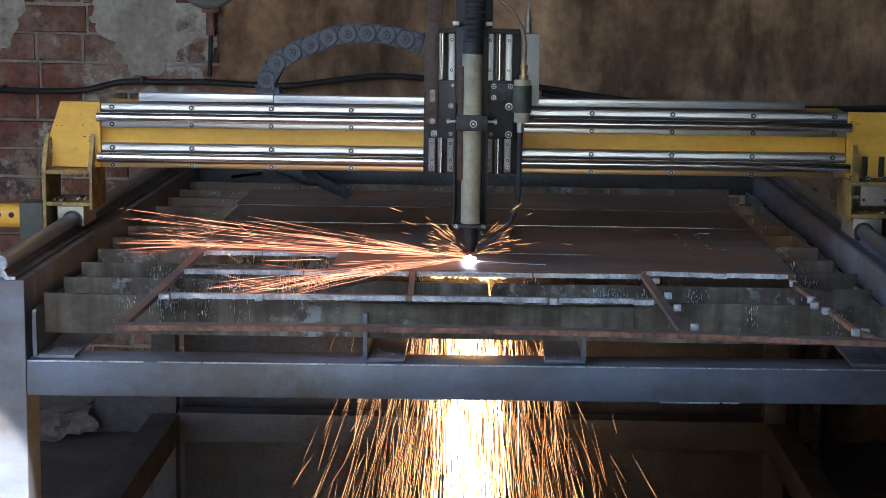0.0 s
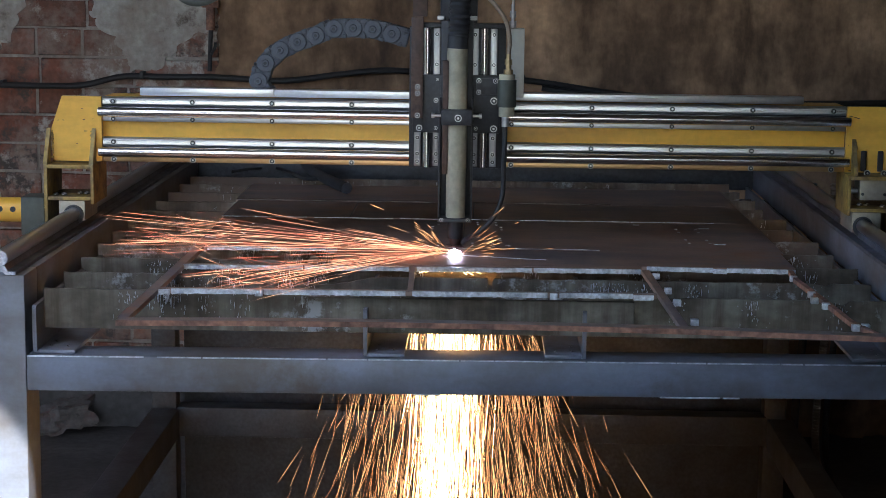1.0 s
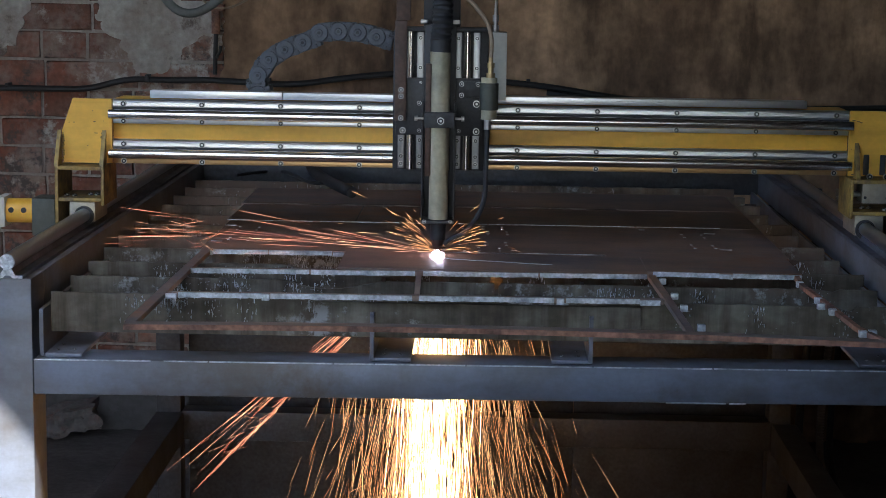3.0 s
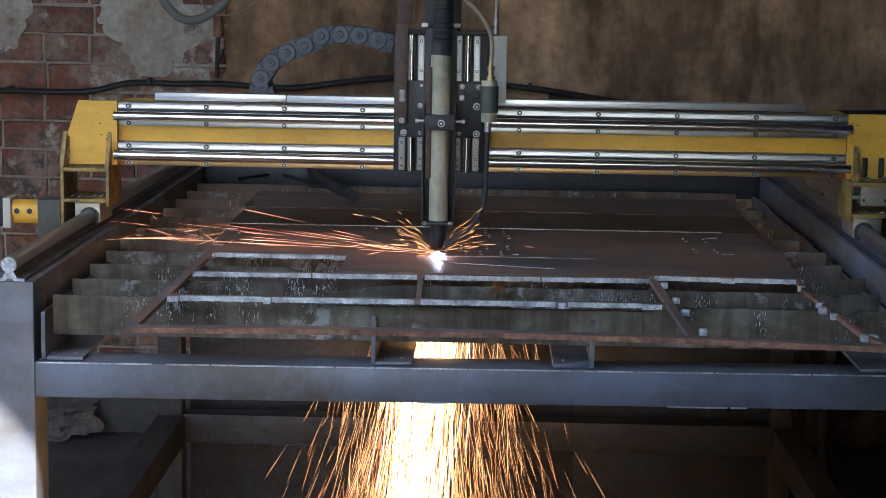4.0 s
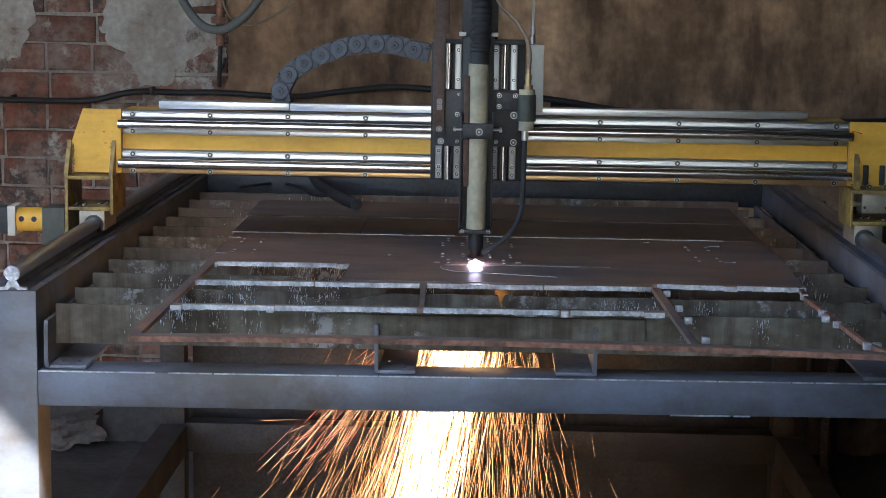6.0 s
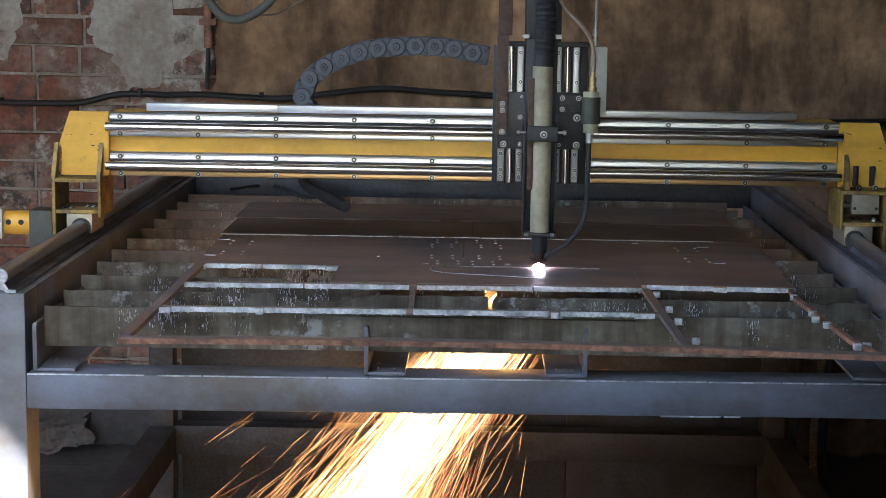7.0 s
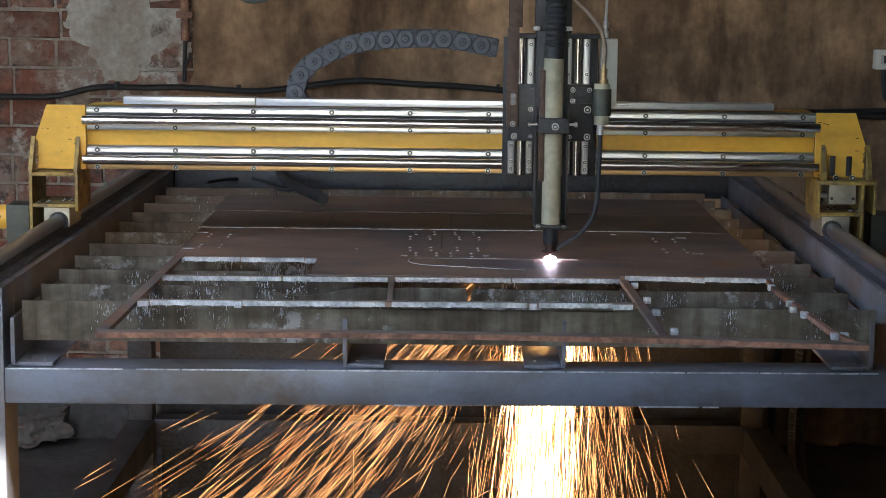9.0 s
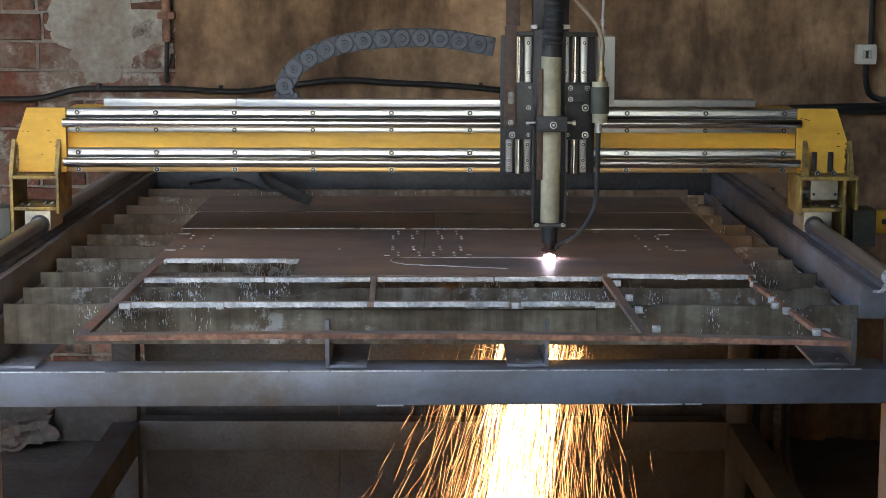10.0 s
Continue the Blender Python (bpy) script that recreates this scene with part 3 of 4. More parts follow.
def cut_slat(i, table):
    """A standing strip with a burnt, ragged upper edge and slag on its face."""
    rng = random.Random(50 + i)
    y = 2.733 + 0.148 * i
    x0, x1 = -0.663 - 0.004 * min(i, 4), 0.625 - 0.006 * i + rng.uniform(-0.01, 0.01)
    n = 110
    top = []
    for k in range(n + 1):
        x = x0 + (x1 - x0) * k / n
        burn = max(0, noise.noise((x * 6, i * 3.1, 0)) - 0.1) * 0.03 if -0.5 < x < 0.55 and i < 5 else 0
        top.append((x, 0.792 - burn - abs(noise.noise((x * 45, i, 5))) * 0.003))
    bm = bmesh.new()
    if i in (1, 2):
        g0, g1 = ((0.0095, 0.0155), (0.004, 0.024))[i - 1]
        l, r = [q for q in top if q[0] < g0], [q for q in top if q[0] > g1]
        prism(bm, [(x0, 0.731), (g0, 0.731), (g0, 0.786), *l[::-1]], y, y + 0.005)
        prism(bm, [(g1, 0.731), (x1, 0.731), *r[::-1], (g1, 0.786)], y, y + 0.005)
    else:
        prism(bm, [(x0, 0.731), (x1, 0.731), *top[::-1]], y, y + 0.005)
    s = part("cutting_slat", bm, SLAT, table, smooth=False)
    bm = bmesh.new()
    spots = [rng.uniform(-0.56, -0.25) for _ in range(7)] + [rng.uniform(-0.25, 0.55) for _ in range(5)]
    for _ in range(420 if i < 4 else 90):
        # slag runs gather in a few places
        c = rng.choice(spots)
        x, z = rng.gauss(c, 0.010), 0.787 - min(abs(rng.gauss(0, 0.02)), 0.045)
        if not x0 + 0.01 < x < x1 - 0.01 or (i == 2 and -0.001 < x < 0.029) or (i == 1 and 0.006 < x < 0.019):
            continue
        w, h = rng.uniform(0.0003, 0.0011), rng.choice((0.0008, 0.0015, 0.003, 0.006)) * rng.uniform(0.6, 1.4)
        a = [bm.verts.new((x + w * dx, y - 0.0012 * (dz == 0), z + h * dz)) for dx, dz in ((-1, 0), (0, -1), (1, 0), (0, 0.7))]
        m = bm.verts.new((x, y - 0.0022, z - h * 0.2))
        for k in range(4):
            bm.faces.new((a[k], a[(k + 1) % 4], m))
    bmesh.ops.recalc_face_normals(bm, faces=bm.faces)
    tagged(part("slag_spatter", bm, SPATTER, s, "pale slag droplets"), kind="stuff")
    return s


def strip(bm, x0, x1, y0, y1, z0=0.793, z1=0.80):
    return box(bm, x0, x1, y0, y1, z0, z1)


def slab(outline, z0=0.793, z1=0.80):
    """A lying plate: outline in x, y, from z0 to z1."""
    bm = prism(bmesh.new(), [(x, -y) for x, y in outline], z0, z1)
    for v in bm.verts:
        v.co = (v.co.x, -v.co.z, v.co.y)
    bmesh.ops.recalc_face_normals(bm, faces=bm.faces)
    return bm


def steel_sheet():
    """The sheet that is being cut: the main part and the skeleton left in front."""
    t = thing("steel_sheet", "brown mill-scaled steel sheet, partly cut away to a skeleton", "metal sheet")
    bm = bmesh.new()
    strip(bm, -0.247, 0.2585, 2.9575, 3.134)
    strip(bm, 0.2586, 0.510, 2.974, 3.134)
    strip(bm, -0.497, 0.515, 3.1341, 3.495)
    part("main_plate", bm, PLATE, t)
    bm = bmesh.new()
    strip(bm, -0.503, 0.515, 3.4985, 3.748)
    part("rear_plate", bm, PLATE, t)
    bm = bmesh.new()
    strip(bm, -0.51, 0.515, 3.7515, 4.02)
    part("rear_plate", bm, PLATE, t)
    # skeleton bars
    near = [(-0.497, 2.448), (-0.32, 2.461), (-0.136, 2.467), (0.064, 2.465), (0.293, 2.452), (0.545, 2.422)]
    part("front_strip", slab([(x, y + 0.0022) for x, y in near] + [(x, y + 0.023) for x, y in near[::-1]]), PLATE, t, smooth=False)
    part("front_edge", slab(near + [(x, y + 0.002) for x, y in near[::-1]], 0.7925, 0.7998), RUST, t, "orange-rusted outer edge of the sheet", smooth=False)
    part("side_strip", slab([(-0.500, 2.472), (-0.484, 2.472), (-0.479, 3.134), (-0.494, 3.134)]), PLATE, t, smooth=False)
    part("cross_strip", slab([(0.271, 2.475), (0.2825, 2.475), (0.269, 2.94), (0.2565, 2.94)]), PLATE, t, smooth=False)
    part("cross_strip", slab([(-0.112, 2.7305), (-0.104, 2.7305), (-0.108, 2.9395), (-0.117, 2.9395)]), PLATE, t, smooth=False)
    part("bar_strip", slab([(-0.482, 2.700), (0.262, 2.716), (0.262, 2.730), (-0.482, 2.714)]), PLATE, t, smooth=False)
    part("bar_strip", slab([(-0.480, 2.926), (0.2585, 2.946), (0.2585, 2.958), (-0.480, 2.939)]), PLATE, t, smooth=False)
    curve = [(0.500, 2.972), (0.495, 2.875), (0.502, 2.773), (0.507, 2.70), (0.510, 2.633), (0.515, 2.535), (0.533, 2.446)]
    part("side_strip", slab([(x - 0.004, y) for x, y in curve[::-1]] + [(x + 0.004, y) for x, y in curve]), RUST, t, "thin rusty strip left between two cuts", smooth=False)
    # bright cut faces: pieces with small tabs between them
    for y, slope, spans in ((2.709, 0.022, ((-0.487, -0.466), (-0.464, -0.338), (-0.326, -0.114), (-0.104, 0.098), (0.116, 0.226), (0.2265, 0.2565))),
                            (2.934, 0.028, ((-0.482, -0.29), (-0.287, -0.119), (-0.106, 0.08), (0.083, 0.256))),
                            (3.1305, 0.02, ((-0.493, -0.475), (-0.4745, -0.38), (-0.378, -0.27), (-0.268, -0.249))),
                            (2.985, -0.05, ((0.268, 0.375), (0.3755, 0.397), (0.3975, 0.508)))):
        for a, b in spans:
            n = max(3, int((b - a) / 0.006))
            rng = random.Random(int(a * 1000) + 7)
            drop = 0.0015 if b - a < 0.032 else 0.0
            lo = [(a + (b - a) * i / n, 0.7937 - drop - rng.random() * 0.0012) for i in range(n + 1)]
            bm = prism(bmesh.new(), [*lo, (b, 0.8005 - drop), (a, 0.8005 - drop)], -0.001, 0.004)
            for v in bm.verts:
                v.co.y += y + slope * v.co.x - (0.0025 if drop else 0)
            part("cut_face", bm, CUT, t, "bright freshly cut edge", smooth=False)
    for x, y in ((0.277, 2.902), (0.283, 2.768), (0.287, 2.668), (0.296, 2.521), (0.494, 2.896), (0.498, 2.753), (0.494, 2.705), (0.503, 2.66), (0.515, 2.499), (0.529, 2.503), (-0.332, 2.694), (0.107, 2.703)):
        part("cut_tab", B(x - 0.0055, x + 0.0055, y - 0.005, y + 0.006, 0.7922, 0.8012, 0.0006), CUT, t)
    # kerfs: dark slots with a bright burr on their far lip
    bm = bmesh.new()
    rng = random.Random(8)
    for y, x0, x1 in ((3.4965, -0.503, 0.44), (3.7498, -0.51, 0.26)):
        x = x0
        while x < x1:
            w = min(rng.uniform(0.05, 0.22), x1 - x)
            part("burr", B(x, x + w, y + 0.0015, y + 0.004, 0.7995, 0.8010), CUT if y < 3.6 else SLAT, t, "bright burr along a cut line")
            x += w + rng.choice((0.002, 0.004, 0.014))
    for x0, x1, y in ((-0.497, -0.475, 3.422), (-0.493, -0.473, 3.22), (0.402, 0.422, 3.421), (0.408, 0.428, 3.223), (0.283, 0.294, 3.457)):
        part("burr", B(x0, x1, y, y + 0.0025, 0.7995, 0.8012), CUT, t)
    for x, y0, y1 in ((-0.257, 3.5, 3.745), (-0.02, 3.5, 3.745), (-0.035, 3.23, 3.49)):
        part("kerf", B(x - 0.0012, x + 0.0012, y0, y1, 0.7995, 0.8006), BLACK, t, "thin dark cut line", smooth=False)
    # the slot being cut
    line = [(0.106, 3.026), (0.06, 3.037), (0.017, 3.049), (-0.03, 3.059), (-0.065, 3.069), (-0.082, 3.088), (-0.088, 3.108), (-0.084, 3.130), (-0.063, 3.136), (0.06, 3.139), (0.20, 3.137)]
    lips = bmesh.new()
    for (ax, ay), (bx, by) in zip(line, line[1:]):
        d = Vector((bx - ax, by - ay, 0)).normalized().cross(Vector((0, 0, 1)))
        for tgt, lo, hi, z in ((bm, -0.0012, 0.0012, 0.8006), (lips, -0.0026, -0.0017, 0.8009)):
            v = [tgt.verts.new((px + s * d.x, py + s * d.y, z)) for px, py, s in ((ax, ay, hi), (bx, by, hi), (bx, by, lo), (ax, ay, lo))]
            fc = tgt.faces.new(v)
            bmesh.ops.extrude_face_region(tgt, geom=[fc])
            for q in v:
                q.co.z = 0.7995
    part("kerf_lip", lips, CUT, t, "bright lip of the fresh cut", smooth=False)
    part("kerf", bm, BLACK, t, "thin dark cut line", smooth=False)
    # small pierced holes with bright rims
    hole = bmesh.new()
    cyl(hole, (0, 0, 0), (0, 0, 0.0012), 0.0026, seg=8)
    hm = mesh_of("pierced_hole", hole, SPATTER)
    # hole pairs of the hinged plates, in mirrored groups
    spots = []
    for x, y in ((-0.094, 3.384), (-0.085, 3.447), (-0.091, 3.248), (-0.079, 3.182), (-0.058, 3.387), (-0.050, 3.450), (-0.054, 3.250), (-0.043, 3.184)):
        for px in (x, -0.064 - x + 0.003):
            spots += [(px, y + 0.015), (px + 0.001, y - 0.017)]
    spots += [(-0.466, 3.367), (-0.466, 3.404), (-0.43, 3.367), (-0.43, 3.404), (-0.465, 3.241), (-0.465, 3.268), (-0.429, 3.234), (-0.429, 3.268), (0.358, 3.406), (0.36, 3.369), (0.363, 3.277), (0.365, 3.236), (0.396, 3.369), (0.395, 3.406), (0.4, 3.271), (0.402, 3.237)]
    spots += [(-0.101, 3.163), (-0.096, 3.163), (0.041, 3.173), (0.046, 3.173), (-0.185, 3.237)]
    for x, y in spots:
        h = new("pierced_hole", hm)
        h.parent, h.location = t, (x, y, 0.7998)
    return t


TABLE = cutting_table()
bed_rail(LX)
bed_rail(RX)
for k in range(11):
    cut_slat(k, TABLE)
tagged(part("patch_plate", B(-0.262, 0.229, 2.724, 2.7325, 0.733, 0.786, 0.001), SLAT), "olive steel patch plate leaning on the first slat", "metal plate")
steel_sheet()
# guessed surface, added so that the space behind the table turns out dark
SCREEN = thing("added_dark_screen", "dark steel screen added behind the table to darken it", "metal screen")
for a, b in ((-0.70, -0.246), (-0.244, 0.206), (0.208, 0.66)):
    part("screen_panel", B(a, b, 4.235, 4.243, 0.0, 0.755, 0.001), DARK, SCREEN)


# ---- the gantry ----
def end_plate(t, s, cx):
    """One end of the gantry: face plate, gussets and the box leg on its bearing block. s: outward side."""
    o = (lambda d: cx + s * d)   # d: outwards from the inner edge of the face plate
    bm = bmesh.new()
    prism(bm, [(o(0.0), 1.048), (o(0.069), 1.048), (o(0.089), 0.99), (o(0.086), 0.934), (o(0.0), 0.934)], -0.004, 0.006)
    part("face_plate", bm, YELLOW, t, "mustard-yellow painted end plate", smooth=False)
    for d0, d1 in ((0.090, 0.097), (0.010, 0.017)):
        bm = bmesh.new()
        x0, x1 = sorted((o(d0), o(d1)))
        # a gusset, tapering upwards
        v = [bm.verts.new(p) for p in ((x0, -0.004, 0.992), (x0, -0.036, 0.931), (x0, -0.004, 0.931), (x1, -0.004, 0.992), (x1, -0.036, 0.931), (x1, -0.004, 0.931))]
        bm.faces.new(v[:3])
        bm.faces.new(v[3:][::-1])
        for i in range(3):
            j = (i + 1) % 3
            bm.faces.new((v[i], v[j], v[3 + j], v[3 + i]))
        bmesh.ops.recalc_face_normals(bm, faces=bm.faces)
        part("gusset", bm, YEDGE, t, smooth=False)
    xs = sorted((o(0.0142), o(0.0893))) if s < 0 else sorted((o(0.0058), o(0.099)))
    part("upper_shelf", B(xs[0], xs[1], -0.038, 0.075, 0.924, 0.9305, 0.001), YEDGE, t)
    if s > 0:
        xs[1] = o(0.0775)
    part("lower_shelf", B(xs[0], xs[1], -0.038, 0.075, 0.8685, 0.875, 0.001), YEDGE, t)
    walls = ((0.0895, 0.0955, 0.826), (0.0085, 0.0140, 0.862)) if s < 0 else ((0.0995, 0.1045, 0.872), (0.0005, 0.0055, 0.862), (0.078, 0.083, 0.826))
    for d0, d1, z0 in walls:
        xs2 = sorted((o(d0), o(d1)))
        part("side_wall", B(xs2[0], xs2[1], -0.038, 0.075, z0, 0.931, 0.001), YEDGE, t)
    xs = sorted((o(0.025), o(0.071))) if s < 0 else sorted((o(0.010), o(0.060)))
    bm = B(xs[0], xs[1], -0.034, 0.07, 0.8325, 0.868, 0.002)
    k = part("bearing_block", bm, BLOCK, t, "beige metal linear bearing block")
    cxx = LX if s < 0 else RX
    part("bearing_seal", C((cxx, -0.037, 0.843), (cxx, -0.030, 0.843), 0.0175, seg=24), RUBBER, k)
    for d in (0.03, 0.042, 0.066, 0.08):
        bolt(t, o(d), -0.012 + 0.02 * (d < 0.05), 0.877, 0.8, True)
    rng = random.Random(31 + s)
    for d in (0.0175, 0.0865):
        bm = bmesh.new()
        for k in range(16):
            z, r = 0.934 + 0.0035 * k, rng.uniform(0.0012, 0.0028)
            if rng.random() < 0.75:
                bmesh.ops.create_icosphere(bm, subdivisions=1, radius=r, matrix=Matrix.Translation((o(d) + rng.uniform(-0.001, 0.001), -0.0045, z)))
        part("weld_bead", bm, YEDGE, t, "rough weld with chipped paint")
    for k in range(8):
        x, z, r = o(rng.uniform(0.004, 0.08)), rng.choice((0.936, 0.962, 0.985, 1.005, 1.03)) + rng.uniform(-0.004, 0.004), rng.uniform(0.0006, 0.0016)
        part("paint_chip", B(x - r * rng.uniform(1, 4), x + r, -0.0046, -0.0036, z - r * 0.6, z + r * 0.5), BROWN, t, "dark chip in the paint")
    # drive: gear box and motor outside
    xs = sorted((o(0.105), o(0.147)))
    part("gear_box", B(xs[0], xs[1], 0.0, 0.06, 0.80, 0.868, 0.003), OLIVE, t, "dark olive gear housing")
    a, c, d = o(0.147), o(0.196), o(0.210)
    m = part("motor_flange", C((a, 0.03, 0.842), (c, 0.03, 0.842), 0.022, seg=24), YELLOW, t, "yellow coupling ring with round holes")
    for xx in (o(0.163), o(0.186)):
        part("flange_hole", C((xx, 0.0075, 0.845), (xx, 0.012, 0.845), 0.005, seg=14), BLACK, m)
    part("motor_plate", B(*sorted((c, d)), 0.002, 0.058, 0.815, 0.869, 0.001), IVORY, m)
    part("motor", B(*sorted((d, o(0.28))), 0.004, 0.056, 0.817, 0.867, 0.004), BLACK, t, "black stepper motor")


def gantry():
    t = thing("gantry", "mustard-yellow gantry beam with bright shaft rails across the table", "gantry")
    part("beam", B(-0.672, 0.628, 0.012, 0.10, 0.934, 1.047, 0.002), YELLOW, t, "mustard-yellow painted box beam")
    for z1, z0, zr in ((1.0475, 1.0045, 1.0222), (0.9765, 0.9335, 0.9525)):
        h = z1 - 0.0155
        bm = extrude_x(bmesh.new(), [(0.012, z1), (0.004, z1), (0.0015, z1 - 0.0022), (0.0022, z1 - 0.0046), (0.0034, z1 - 0.0050), (0.0034, z1 - 0.0056), (0.0012, z1 - 0.0060), (0.0010, h + 0.0042), (0.0036, h + 0.0036), (0.0036, h + 0.0030), (0.0022, h + 0.0026), (0.0040, h), (0.012, h)], -0.670, 0.627)
        part("rail_flange", bm, ALU, t, "bright ribbed aluminium rail flange", smooth=False)
        part("rail_flange", B(-0.670, 0.627, 0.002, 0.012, z0, z0 + 0.0085, 0.001), ALU if z1 > 1 else GILT, t)
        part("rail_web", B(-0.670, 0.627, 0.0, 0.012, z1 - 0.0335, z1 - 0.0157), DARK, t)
        part("shaft", C((-0.674, -0.014, zr), (0.632, -0.014, zr), 0.0085, seg=28), CHROME, t, "polished steel shaft")
        for i in range(10):
            x = -0.651 + 0.1395 * i
            bolt(t, x, 0.0008, z1 - 0.008, 0.95)
            bolt(t, x, 0.0015, z0 + 0.0045, 0.85)
    part("top_bar", B(-0.606, -0.3705, 0.014, 0.05, 1.0495, 1.063, 0.001), ALU, t, "dull aluminium top bar")
    part("top_bar", B(-0.3695, 0.555, 0.014, 0.05, 1.0495, 1.062, 0.001), ALU, t)
    part("chain_tray", B(-0.60, 0.555, 0.0505, 0.12, 1.0475, 1.055, 0.001), DARK, t)
    end_plate(t, -1, -0.671)
    end_plate(t, 1, 0.628)
    # adjusting slots and the box at the right end
    for x in (0.659, 0.688):
        part("slot", B(x - 0.005, x + 0.005, -0.0062, -0.0035, 0.936, 0.972, 0.002), BLACK, t, "dark adjusting slot")
        bolt(t, x + 0.006, -0.012, 0.934, 0.9)
    k = part("clamp_box", B(0.650, 0.698, -0.03, 0.02, 0.889, 0.9235, 0.002), BLOCK, t, "beige metal clamp block")
    for x in (0.655, 0.693):
        part("clamp_hole", C((x, -0.0315, 0.899), (x, -0.029, 0.899), 0.0026, seg=12), BLACK, k)
    part("clamp_pin", C((0.636, -0.012, 0.903), (0.650, -0.012, 0.903), 0.005, seg=14), BOLT, k)
    return t


def torch_carriage():
    """Origin: above the torch axis, in the plane of the gantry face."""
    t = thing("torch_carriage", "black torch carriage with a beige plasma torch on vertical slides", "cutting head")
    part("back_plate", B(-0.083, 0.081, -0.052, -0.042, 0.937, 1.178, 0.001), BLACK, t)
    part("saddle", B(-0.078, 0.076, -0.0415, -0.026, 0.945, 1.06, 0.001), BLACK, t)
    part("top_cap", B(-0.064, 0.082, -0.085, -0.04, 1.178, 1.185, 0.001), DARK, t)
    for x in (-0.052, 0.045):
        for s in (-0.016, 0.016):
            f = part("slide_flange", B(x + s - 0.0058, x + s + 0.0058, -0.064, -0.0525, 0.941, 1.176, 0.001), ALUZ, t, "aluminium slide flange")
            for z in (0.949, 0.962, 0.99, 1.115, 1.166):
                bolt(f, x + s, -0.0645, z, 0.7)
        part("slide_shaft", C((x, -0.071, 0.94), (x, -0.071, 1.177), 0.006, seg=20), CHROME, t)
    p = part("slide_plate", B(-0.076, 0.072, -0.094, -0.082, 1.001, 1.099, 0.0015), BLACK, t, "black anodised slide plate")
    for x, z, s in ((-0.064, 1.009, 1.3), (-0.036, 1.009, 0.8), (0.032, 1.009, 0.8), (0.062, 1.009, 1.4), (-0.036, 1.056, 1.0), (-0.034, 1.091, 0.6), (0.036, 1.091, 0.9), (0.062, 1.056, 1.5), (0.066, 1.091, 0.8)):
        bolt(p, x, -0.0945, z, s * 0.68)
    q = part("label_plate", B(0.032, 0.068, -0.0985, -0.0942, 1.067, 1.094, 0.001), DARK, t, "small grey mounting plate")
    for x, z in ((0.036, 1.09), (0.064, 1.09), (0.036, 1.071)):
        bolt(q, x, -0.099, z, 0.7)
    # torch holder channel
    part("holder_channel", B(-0.028, 0.026, -0.112, -0.1, 0.862, 1.19, 0.001), BLACK, t)
    for x0 in (-0.030, 0.0245):
        part("channel_flange", B(x0, x0 + 0.003, -0.135, -0.1, 0.862, 1.062, 0.0008), DARK, t)
    part("holder_foot", B(-0.029, 0.027, -0.16, -0.1, 0.857, 0.8625, 0.001), BLACK, t)
    for x in (-0.023, 0.021):
        bolt(t, x, -0.160, 0.861, 0.55)
        part("hose_clip", B(x * 1.25 - 0.006, x * 1.25 + 0.006, -0.118, -0.10, 1.1915, 1.1985, 0.0015), BOLT, t)
    k = part("torch_body", C((0, -0.14, 0.8635), (0, -0.14, 0.946), 0.0162, seg=32), BEIGE, t, "beige resin torch barrel")
    part("torch_sleeve", C((0, -0.14, 0.9462), (0, -0.14, 1.146), 0.0172, seg=32), BEIGE, t, "beige resin torch barrel")
    part("torch_rack", B(-0.0235, -0.0140, -0.152, -0.132, 0.937, 1.126, 0.001), BROWN, t, "brown rack strip")
    bm = B(-0.0255, 0.0265, -0.166, -0.112, 1.020, 1.046, 0.002)
    c = part("torch_clamp", bm, DARK, t, "dark steel torch clamp")
    bolt(c, 0.003, -0.167, 1.032, 1.0)
    for x, s in ((-0.036, -1), (0.036, 1)):
        part("clamp_screw", C((x - s * 0.012, -0.14, 1.034), (x + s * 0.003, -0.14, 1.034), 0.0022, seg=10), BOLT, c)
        part("screw_head", C((x + s * 0.001, -0.14, 1.034), (x + s * 0.006, -0.14, 1.034), 0.0045, seg=10), BOLT, c)
    part("torch_neck", C((0, -0.14, 0.8635), (0, -0.14, 0.828), 0.0138, 0.0128, seg=28), BLACK, t, "dark heat-stained torch neck")
    part("torch_tip", C((0, -0.14, 0.8285), (0, -0.14, 0.8165), 0.0102, 0.0088, seg=24), COPPER, t, "heat-stained copper nozzle")
    part("nozzle_rim", C((0, -0.14, 0.8164), (0, -0.14, 0.8135), 0.0155, 0.0140, seg=24), COPPER, t, "wide copper shield rim")
    part("hose_collar", C((0, -0.14, 1.146), (0.001, -0.14, 1.166), 0.0178, 0.016, seg=28), RUBBER, t)
    part("torch_hose", hose(bmesh.new(), [(0.001, -0.14, 1.165), (0.003, -0.138, 1.20), (0.002, -0.13, 1.26), (-0.012, -0.11, 1.36), (-0.05, -0.08, 1.5)], 0.0165, 14, 10, 0.0016, 0.0095), RUBBER, t, "black corrugated torch hose")
    part("mast", B(-0.030, 0.032, -0.098, -0.06, 1.1855, 1.42, 0.002), BLACK, t)
    # flat bar
    part("flat_bar", B(-0.078, -0.058, -0.105, -0.0945, 1.026, 1.196, 0.001), BROWN, t, "dark rusty flat bar")
    b = part("upper_bar", B(-0.076, -0.052, -0.103, -0.09, 1.1965, 1.42, 0.001), BROWN, t, "rust-brown flat bar")
    for z in (1.031, 1.068, 1.079):
        bolt(t, -0.067, -0.1055, z, 0.75)
